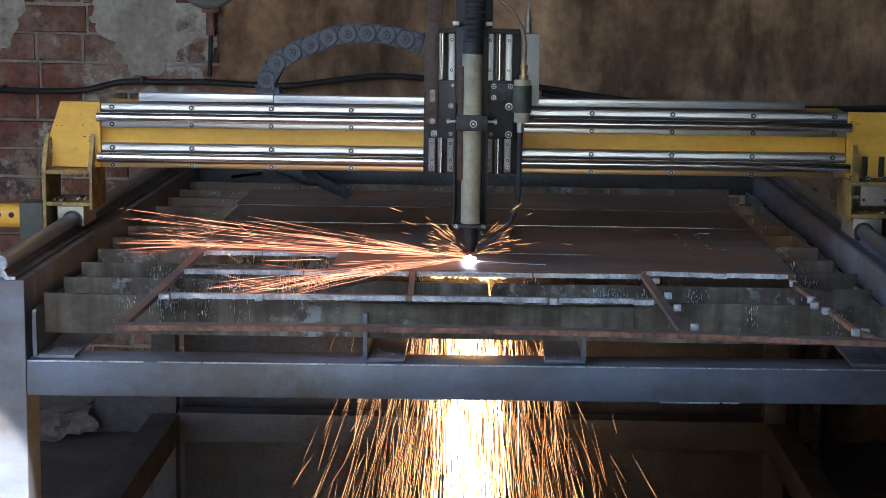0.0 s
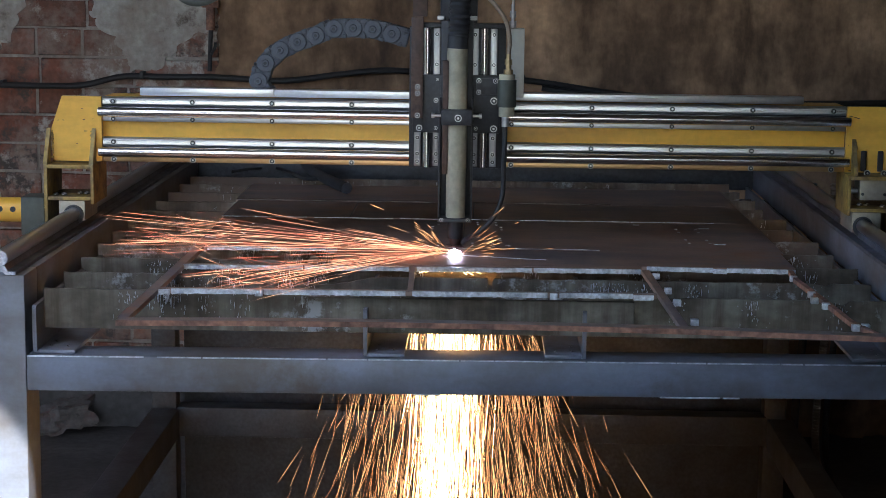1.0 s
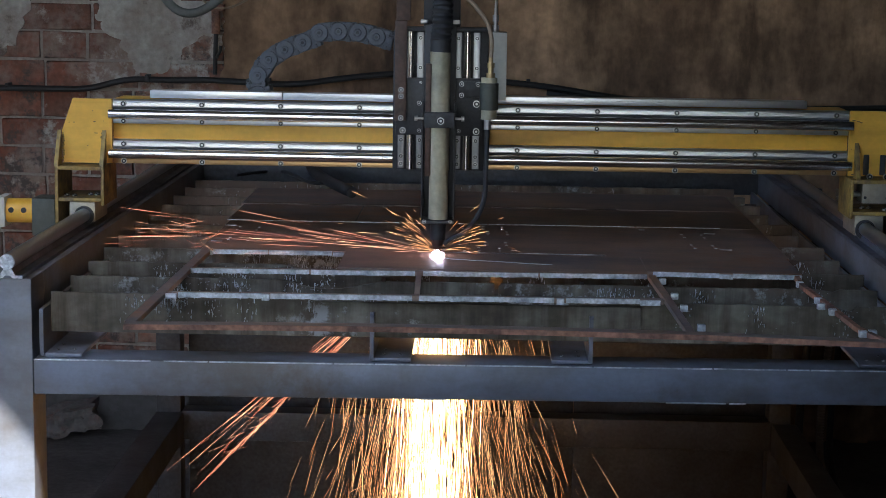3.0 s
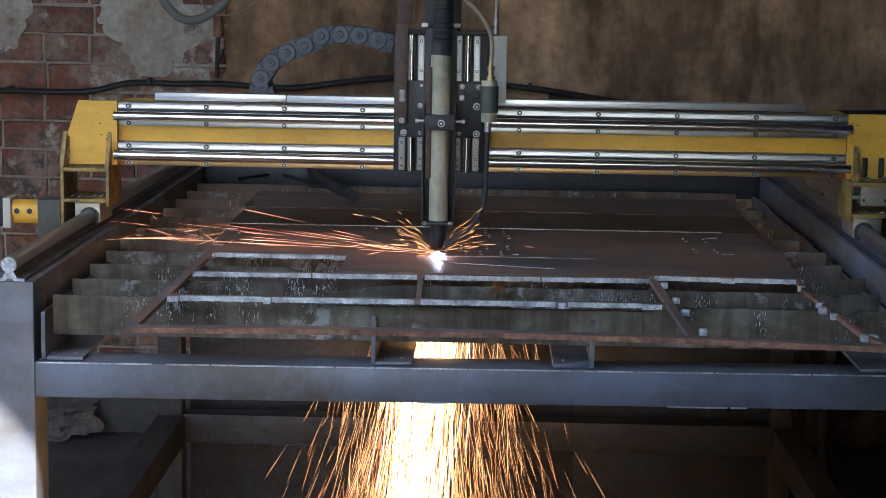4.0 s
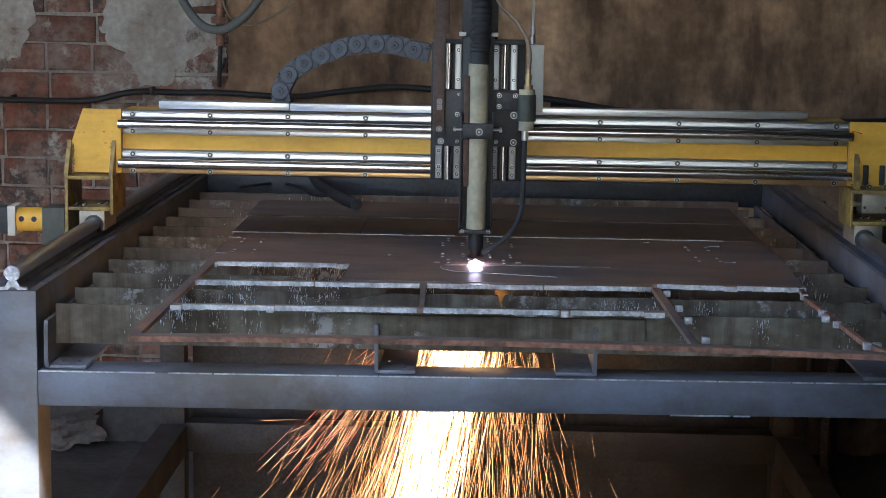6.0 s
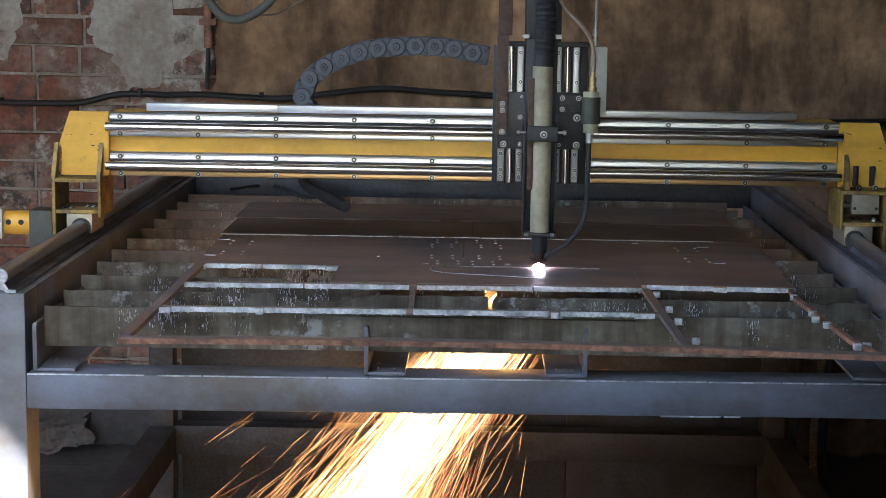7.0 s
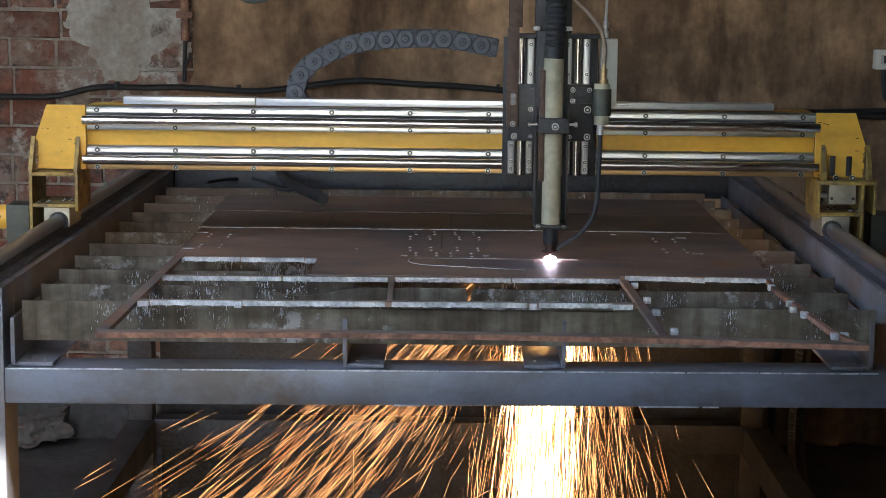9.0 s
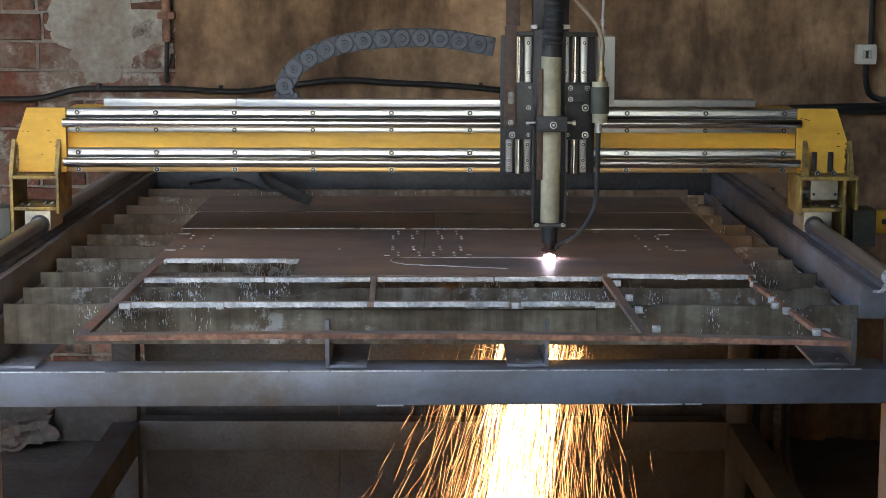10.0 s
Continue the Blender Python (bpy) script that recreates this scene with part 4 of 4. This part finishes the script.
    # height sensor valve with its hoses
    s = part("valve_body", C((0.083, -0.14, 1.050), (0.083, -0.14, 1.095), 0.0158, seg=28), OLIVE, t, "dark transparent valve body")
    part("valve_cap", C((0.083, -0.14, 1.0952), (0.083, -0.14, 1.104), 0.0135, seg=28), BEIGE, s)
    part("valve_base", C((0.083, -0.14, 1.034), (0.083, -0.14, 1.0498), 0.0132, seg=28), BEIGE, s)
    part("valve_nipple", C((0.081, -0.14, 1.017), (0.081, -0.14, 1.034), 0.006, seg=18), BOLT, s)
    for z, r in ((1.107, 0.008), (1.116, 0.005), (1.124, 0.0065), (1.133, 0.004)):
        part("fitting", C((0.085, -0.14, z - 0.004), (0.085, -0.14, z + 0.005), r, seg=14), BRASS, s)
    part("air_hose", hose(bmesh.new(), [(0.085, -0.14, 1.137), (0.086, -0.14, 1.165), (0.078, -0.138, 1.195), (0.058, -0.132, 1.222), (0.035, -0.12, 1.246), (0.01, -0.10, 1.30)], 0.0036, 10), TANHOSE, t, "thin tan air hose")
    part("sensor_hose", hose(bmesh.new(), [(0.081, -0.14, 1.018), (0.080, -0.141, 0.95), (0.078, -0.142, 0.90), (0.066, -0.144, 0.868), (0.045, -0.145, 0.843), (0.02, -0.145, 0.828), (0.012, -0.142, 0.82)], 0.0042, 10), RUBBER, t, "black hose to the nozzle")
    w = part("control_box", B(0.084, 0.112, -0.09, -0.045, 1.062, 1.178, 0.002), IVORY, t, "ivory control box")
    for z, r in ((1.184, 0.006), (1.194, 0.0035), (1.201, 0.0055), (1.212, 0.003)):
        part("cable_gland", C((0.092, -0.07, z - 0.005), (0.092, -0.07, z + 0.006), r, seg=14), BOLT, w)
    part("control_cable", hose(bmesh.new(), [(0.092, -0.07, 1.21), (0.093, -0.07, 1.25), (0.094, -0.065, 1.32), (0.09, -0.06, 1.45)], 0.0026, 8), IVORY, w)
    return t


def chain_path(xc):
    """The energy chain's line for a carriage at xc: from the carriage over the arch, down the bend and back along the tray."""
    xb = -0.412 + 0.5 * (xc + 0.066)          # the bend runs at half the carriage's pace
    xe = xc - 0.09
    span = xe - xb
    pts = [(xe, 1.153), (xe - span * 0.25, 1.168), (xe - span * 0.5, 1.168), (xb + 0.105, 1.158), (xb + 0.045, 1.133), (xb + 0.012, 1.105), (xb, 1.07), (xb + 0.015, 1.04)]
    return smooth_line([(x, 0, z) for x, z in pts], 16)


def chain_rows(xc, count, pitch):
    line = chain_path(xc)
    rows, far, k, i = [], 0.0, 0, 0
    while k < count and i < len(line) - 1:
        seg = (line[i + 1] - line[i]).length
        want = (k + 0.5) * pitch
        if far + seg >= want:
            p = line[i].lerp(line[i + 1], (want - far) / seg)
            d = line[max(i - 2, 0)] - line[min(i + 3, len(line) - 1)]
            rows.append((p.x, p.z, math.degrees(math.atan2(d.z, d.x))))
            k += 1
        else:
            far += seg
            i += 1
    while len(rows) < count:
        x, z, a = rows[-1]
        rows.append((x + pitch * 0.3, z - 0.012, a))
    return rows


LINKS, PITCH = 17, 0.0345


def energy_chain():
    t = thing("energy_chain", "black plastic energy chain arching over the gantry", "cable chain")
    bm = bmesh.new()
    box(bm, -PITCH * 0.5, PITCH * 0.48, -0.020, 0.022, -0.0165, 0.0165, 0.0015)
    cyl(bm, (-PITCH * 0.4, -0.020, 0), (-PITCH * 0.4, -0.0235, 0), 0.0163, 0.0150, seg=28)
    cyl(bm, (-PITCH * 0.4, -0.0234, 0), (-PITCH * 0.4, -0.0262, 0), 0.0068, 0.0058, seg=18)
    box(bm, 0.006, PITCH * 0.44, -0.0225, -0.0199, -0.0052, 0.0052, 0.0008)
    for z in (-0.0140, 0.0140):
        box(bm, 0.0005, 0.0085, -0.0245, -0.0195, z - 0.0035, z + 0.0035, 0.0008)
        box(bm, 0.0105, PITCH * 0.46, -0.0225, -0.0195, z - 0.0028, z + 0.0028, 0.0006)
    n = len(bm.faces)
    for z in (-0.0082, 0.0082):
        box(bm, 0.007, PITCH * 0.40, -0.0206, -0.0199, z - 0.0016, z + 0.0016)
    cyl(bm, (-PITCH * 0.4, -0.0262, 0), (-PITCH * 0.4, -0.0266, 0), 0.0030, seg=12)
    for i, f in enumerate(bm.faces):
        f.material_index = int(i >= n)
    me = mesh_of("chain_link", bm, CHAIN)
    me.materials.append(BLACK)
    out = []
    for _ in range(LINKS):
        ob = new("chain_link", me)
        ob.parent = t
        out.append(ob)
    return t, out


GANTRY = gantry()
CARRIAGE = torch_carriage()
CHAINTHING, CHAINLINKS = energy_chain()


def bed_hose():
    """A black hose lying over the far slats."""
    t = thing("bed_hose", "thick black hose lying across the far slats", "hose")
    part("hose_run", hose(bmesh.new(), [(-0.44, 4.385, 0.835), (-0.41, 4.25, 0.815), (-0.365, 4.09, 0.812), (-0.315, 3.93, 0.813), (-0.29, 3.86, 0.813)], 0.012, 12), RUBBER, t)
    part("thin_lead", hose(bmesh.new(), [(-0.59, 4.25, 0.80), (-0.55, 4.32, 0.80), (-0.50, 4.35, 0.80), (-0.45, 4.25, 0.80), (-0.40, 4.12, 0.801), (-0.34, 4.05, 0.812)], 0.004, 8), RUBBER, t)


bed_hose()


# ---- sparks ----
def streak(bm, p, d, length, w):
    """One spark's trail: a thin spindle."""
    d = d.normalized()
    s = d.cross(Vector((0.3, 1, 0.2))).normalized() * w
    u = d.cross(s).normalized() * w
    a, b, m = bm.verts.new(p - d * length / 2), bm.verts.new(p + d * length / 2), p + d * length * 0.18
    ring = [bm.verts.new(m + q) for q in (s, u, -s, -u)]
    for i in range(4):
        bm.faces.new((a, ring[i], ring[(i + 1) % 4]))
        bm.faces.new((b, ring[(i + 1) % 4], ring[i]))


def fall_spray(count, lean, spread, lo, hi, width, seed, curve=0.25, length=(0.015, 0.06), start=(0.0, 0.0)):
    """Sparks falling from the cut: a cone about a leaning way, bending downwards as they fall."""
    rng = random.Random(seed)
    bm = bmesh.new()
    for _ in range(count):
        a, e = max(-0.7, min(0.7, rng.gauss(lean, spread))), rng.gauss(0, spread * 0.7)
        s = rng.uniform(lo, hi)
        k = 1 - curve * s
        p = Vector((rng.gauss(*start) * min(1, s / 0.13) + math.tan(a) * s * k, math.tan(e) * s * k, -s))
        d = Vector((math.tan(a) * (1 - 2 * curve * s), math.tan(e) * (1 - 2 * curve * s), -1))
        d += Vector((rng.gauss(0, 0.05), 0, 0))
        streak(bm, p, d, min(rng.uniform(*length) * (0.5 + s), 1.1 * s), rng.uniform(0.5, 1.2) * width)
    return bm


def fan_spray(count, seed, up=0.0, wide=0.12, reach=0.6):
    """Sparks thrown to -x over the sheet: long thin trails from the cut, breaking up far out."""
    rng = random.Random(seed)
    bm = bmesh.new()
    for _ in range(count):
        r = reach * rng.random() ** 0.8
        a, e = rng.gauss(0.0, wide), max(rng.gauss(up, 0.035), -0.005)
        drop = 0.16 * r * r * rng.uniform(0.3, 1)
        p = Vector((-r * math.cos(a), r * math.sin(a), max(e * r * 1.25 - drop, 0.0) + 0.003))
        d = Vector((-math.cos(a), math.sin(a), e * 1.25 - 2 * drop / max(r, 0.05) * 0.6))
        ln = min(rng.uniform(0.05, 0.22) * (0.6 + 0.6 * r), 1.9 * r)
        if r > 0.35 and rng.random() < 0.35:
            d += Vector((rng.uniform(-0.5, 0.5), rng.uniform(-0.6, 0.6), rng.uniform(-0.4, 0.5)))
            ln *= 0.35
        streak(bm, p, d, ln, rng.uniform(0.0002, 0.0005))
    return bm


def burst(count, seed):
    """Sparks that spring up beside the nozzle, in two sheaves, and a few loose ones."""
    rng = random.Random(seed)
    bm = bmesh.new()
    for k in range(count):
        side = -1 if k % 5 < 3 else 1
        e = rng.gauss(0.75, 0.22)
        r = rng.uniform(0.012, 0.085)
        if k % 9 == 0:
            e, r = rng.uniform(0.2, 1.1), rng.uniform(0.08, 0.2)
        d = Vector((side * math.cos(e), rng.gauss(0, 0.35), math.sin(e) * 0.8))
        streak(bm, d.normalized() * r, d + Vector((0, 0, -0.25)), rng.uniform(0.008, 0.04), rng.uniform(0.0003, 0.0007))
    return bm


def under_sheet(count, seed):
    """Melt blown flat along the underside of the sheet."""
    rng = random.Random(seed)
    bm = bmesh.new()
    for _ in range(count):
        a, r = rng.uniform(math.pi, math.tau), rng.uniform(0.02, 0.07)
        d = Vector((math.cos(a), math.sin(a), rng.uniform(-0.1, 0.0)))
        streak(bm, Vector((d.x * r, d.y * r, -0.012 - rng.random() * 0.012)), d, rng.uniform(0.01, 0.04), 0.0005)
    return bm


def sparks():
    t = thing("spark_shower", "white-hot arc with orange sparks spraying from the cut", "sparks")
    bm = bmesh.new()
    bmesh.ops.create_icosphere(bm, subdivisions=3, radius=0.006)
    bmesh.ops.scale(bm, vec=(1.6, 1.15, 0.36), verts=bm.verts)
    arc = part("arc", bm, ARC, t, "blue-white plasma arc")
    arc.location = (0, 0, 0.0035)
    part("arc_stream", C((0, 0, 0.001), (0, 0, 0.008), 0.002, 0.0016, seg=12), ARC, t)
    out = {}
    out["jet"] = part("falling_jet", fall_spray(1150, 0.0, 0.035, 0.015, 0.80, 0.0006, 3, 0.05, (0.07, 0.18), (0.0, 0.026)), JET, t, "dense yellow-white falling jet")
    out["core"] = part("falling_spray", fall_spray(1600, 0.0, 0.08, 0.015, 0.80, 0.0005, 4, 0.05, (0.05, 0.15), (0.0, 0.05)), SPARK, t, "dense orange sparks round the jet")
    out["left"] = part("falling_spray", fall_spray(700, -0.14, 0.13, 0.03, 0.80, 0.00045, 5, 0.0, (0.05, 0.16), (-0.065, 0.045)), SPARK, t, "orange falling sparks")
    out["right"] = part("falling_spray", fall_spray(800, 0.14, 0.12, 0.03, 0.80, 0.00045, 6, 0.0, (0.05, 0.16), (0.06, 0.045)), SPARK, t, "orange falling sparks")
    out["stray"] = part("falling_spray", fall_spray(110, 0.0, 0.42, 0.08, 0.75, 0.00045, 9, 0.3, (0.03, 0.11)), SPARK, t, "stray orange sparks")
    out["fan"] = part("flying_spray", fan_spray(70, 11, 0.055, 0.12, 0.56), FANHEAT, t, "red-orange sparks skimming the sheet")
    out["fan_main"] = part("flying_spray", fan_spray(170, 16, 0.055, 0.11, 0.54), FANHEAT, t, "red-orange sparks skimming the sheet")
    out["fan2"] = part("flying_spray", fan_spray(150, 12, 0.02, 0.09, 0.5), FANHEAT, t, "red-orange sparks skimming the sheet")
    out["burst"] = part("bouncing_spray", burst(110, 13), SPARK, t, "short sparks round the nozzle")
    out["under"] = part("blown_melt", under_sheet(170, 15), JET, t, "glowing melt under the sheet")
    for ob in (out[k] for k in out):
        tagged(ob, kind="stuff")
    return t, out


SPARKS, SPRAYS = sparks()


def hose_loop():
    """The slack of the torch hose, hanging between the carriage and the wall."""
    t = thing("slack_hose", "grey hose and thin wire hanging slack under the ceiling", "hose")
    part("loop", hose(bmesh.new(), [(-0.2, 0, 1.615), (-0.19, 0, 0.8), (-0.16, 0, 0.34), (-0.105, 0, 0.135), (-0.075, 0, 0.06), (-0.03, 0, 0.008), (0.02, 0, 0.002), (0.075, 0, 0.035), (0.12, 0, 0.09), (0.22, 0, 0.2), (0.4, 0, 0.40), (0.6, 0, 0.9), (0.65, 0, 1.615)], 0.011, 12), GREYHOSE, t)
    part("wire", hose(bmesh.new(), [(-0.09, 0.05, 1.615), (-0.08, 0.05, 0.8), (-0.06, 0.05, 0.34), (-0.005, 0.05, 0.12), (0.03, 0.05, 0.03), (0.08, 0.05, 0.012), (0.14, 0.05, 0.035), (0.22, 0.05, 0.10), (0.4, 0.05, 0.3), (0.55, 0.05, 0.8), (0.6, 0.05, 1.615)], 0.003, 8), TANHOSE, t)
    return t


SLACK = hose_loop()
# seconds, across and height of the loop
SLACK_WAY = [(0, -0.695, 1.190), (1, -0.722, 1.183), (2.5, -0.752, 1.168), (4, -0.756, 1.155), (4.5, -0.748, 1.150), (5.5, -0.728, 1.148), (7, -0.62, 1.185), (7.5, -0.588, 1.197), (8.2, -0.56, 1.208), (9, -0.518, 1.218), (10, -0.49, 1.232)]


# ---- motion ----
# seconds, torch across, gantry along the bed
TRAVEL = [(0, -0.0215, 3.2005), (0.5, -0.0350, 3.2050), (1, -0.0470, 3.2110), (1.5, -0.0605, 3.2130), (2, -0.0725, 3.2200), (2.5, -0.0820, 3.2300),
          (3.25, -0.0895, 3.2500), (4, -0.0910, 3.2705), (4.5, -0.0905, 3.2865), (5, -0.0803, 3.2895), (5.5, -0.0710, 3.2862), (5.7, -0.0665, 3.2855),
          (6.25, 0.0170, 3.2800), (6.8, 0.0900, 3.2765), (7, 0.0962, 3.2760), (7.5, 0.1102, 3.2760), (8, 0.1252, 3.2745), (8.5, 0.1392, 3.2750), (9, 0.1532, 3.2750),
          (9.5, 0.1670, 3.2710), (10, 0.1820, 3.2730)]
# seconds, lean in degrees (to the right) of the jet, of the sparks round it, of the left and of the right spray, and how far the two sprays draw in
LEAN = [(0, 1, 0, 0, 0, 0), (0.6, -5, -3, 0, 0, 0.01), (1, -2, 0, 0, 2, 0), (1.4, 1, 3, 3, 11, 0), (1.8, 12, 9, 6, 14, 0.01), (2.1, 18, 14, 9, 15, 0.02), (2.5, 19, 14, 9, 12, 0.02),
        (2.7, 0, -2, 2, 2, 0.02), (3.8, -2, -2, 0, 0, 0.01), (4.1, -6, -4, 0, 0, 0.03), (4.5, -7, -4, 2, 0, 0.03), (4.7, 3, 4, 2, -2, 0.03), (5, -3, 0, -3, 3, 0.02), (5.3, -28, -2, -8, -2, 0),
        (5.5, -6, -4, -4, 3, -0.01), (5.7, -4, -3, -4, 3, 0), (6.25, -18, -16, -14, -12, 0.02), (6.8, -33, -33, -25, -40, 0.06), (7, -35, -35, -26, -43, 0.07), (7.5, -37, -37, -24, -48, 0.07),
        (8, -33, -34, -27, -43, 0.07), (8.2, -35, -36, -28, -44, 0.07), (8.5, -36, -38, -30, -48, 0.07), (8.65, -37, -40, -32, -46, 0.06), (8.75, -36, -37, -39, -24, 0.04), (8.8, -3, -36, -39, -20, 0.04), (8.85, -2, -30, -38, -14, 0.03),
        (8.9, 0, 0, -37, 0, 0.02), (9.2, -5, -5, -30, -2, 0.02), (9.4, -7, -6, -2, -3, 0.03), (9.7, -7, -7, -4, -5, 0.03), (10, -8, -8, -6, -6, 0.03)]


# seconds and metres: the melt of the jet runs out and falls away, until the next pierce
SPENT = [(0, 0), (2.3, 0), (2.4, 0.6), (2.77, 0.6), (2.79, 0), (8.25, 0), (8.4, 0.6), (8.77, 0.6), (8.79, 0), (10, 0)]


def between(rows, t, k):
    return float(np.interp(t, [r[0] for r in rows], [r[k] for r in rows]))


def motions():
    walk(GANTRY, [(t, pose(0, y, 0)) for t, x, y in TRAVEL])
    walk(CARRIAGE, [(t, pose(x, y, 0)) for t, x, y in TRAVEL])
    walk(CHAINTHING, [(t, pose(0, y + 0.085, 0)) for t, x, y in TRAVEL])
    ways = [chain_rows(x, LINKS, PITCH) for t, x, y in TRAVEL]
    for i, ob in enumerate(CHAINLINKS):
        walk(ob, [(row[0], pose(w[i][0], 0, w[i][1], 0, -w[i][2], 0)) for row, w in zip(TRAVEL, ways)])
    walk(SLACK, [(t, pose(x, 4.6, z)) for t, x, z in SLACK_WAY])
    walk(SPARKS, [(t, pose(x, y - 0.14, 0.801)) for t, x, y in TRAVEL])
    # the sprays: each falls a little and starts again, leaning as the cut turns
    for name, k, cycle, fall in (("jet", 1, 0.2, 0.03), ("core", 2, 0.2, 0.07), ("left", 3, 0.2, 0.06), ("right", 4, 0.2, 0.06), ("stray", 3, 0.3, 0.10)):
        rows, t, n = [], 0.0, 0
        off = {"jet": 0.0, "core": 0.1, "left": 0.05, "right": 0.12, "stray": 0.08}[name]
        while t < 10.0:
            draw = {"left": 1, "right": -1}.get(name, 0)
            a, low = radians(between(LEAN, t, k)), between(SPENT, t, 1) if name == "jet" else 0.0
            rows.append((t, pose(draw * between(LEAN, t, 5) + low * math.sin(a), 0, -low * math.cos(a), 0, -between(LEAN, t, k), 0)))
            e = min(t + cycle - 1 / 30 + (off if n == 0 else 0), 10.0)
            a = radians(between(LEAN, e, k))
            low = fall + (between(SPENT, e, 1) if name == "jet" else 0.0)
            rows.append((e, pose(draw * between(LEAN, e, 5) + low * math.sin(a), 0, -low * math.cos(a), 0, -between(LEAN, e, k), 0)))
            t, n = e + 1 / 30, n + 1
        walk(SPRAYS[name], rows if rows[-1][0] >= 10 else rows + [(10.0, rows[0][1])])
    # the fan over the sheet: swings and flutters, and dies down after the turn
    rng = random.Random(21)
    for name, base in (("fan", -5), ("fan_main", -5), ("fan2", 46)):
        rows = []
        for i in range(101):
            t = i / 10
            swing = between([(0, 0), (1, 3), (2, -3), (3, -6), (4.4, -6), (4.8, 0), (5.7, 2), (6.4, 0), (10, 0)], t, 1)
            # downwards: once the arc has pierced clean through, all sparks leave below the sheet
            late = [(6.2, -70), (6.8, -55), (8.6, -50), (8.8, -55), (8.95, -84), (10, -82)]
            ways = {"fan": [(0, 0), (4.5, 0), (4.8, -78), *late], "fan_main": [(0, 0), (1.2, 0), (1.4, -75), (1.85, -75), (2.05, 0), (2.7, 0), (3.2, -78), *late], "fan2": [(0, 0), (1.15, 0), (1.45, -60), (2, -80), (5.3, -80), (5.5, 0), (5.8, 0), *late]}
            down = between(ways[name], t, 1)
            rows.append((t, pose(rng.uniform(-0.006, 0.012), 0, 0.001, rng.uniform(-10, 10) if down > -1 else 0, down + rng.uniform(-0.3, 1.0), base + swing + rng.uniform(-2.5, 2.5))))
        walk(SPRAYS[name], rows)
    walk(SPRAYS["burst"], [(i / 10, pose(0, 0, between([(0, 0), (0.9, -0.02), (1.6, -0.02), (2.2, 0), (4.5, 0), (4.8, -0.22), (10, -0.22)], i / 10, 1), rng.uniform(-12, 12), rng.uniform(-10, 10), rng.uniform(-30, 30))) for i in range(101)])


motions()
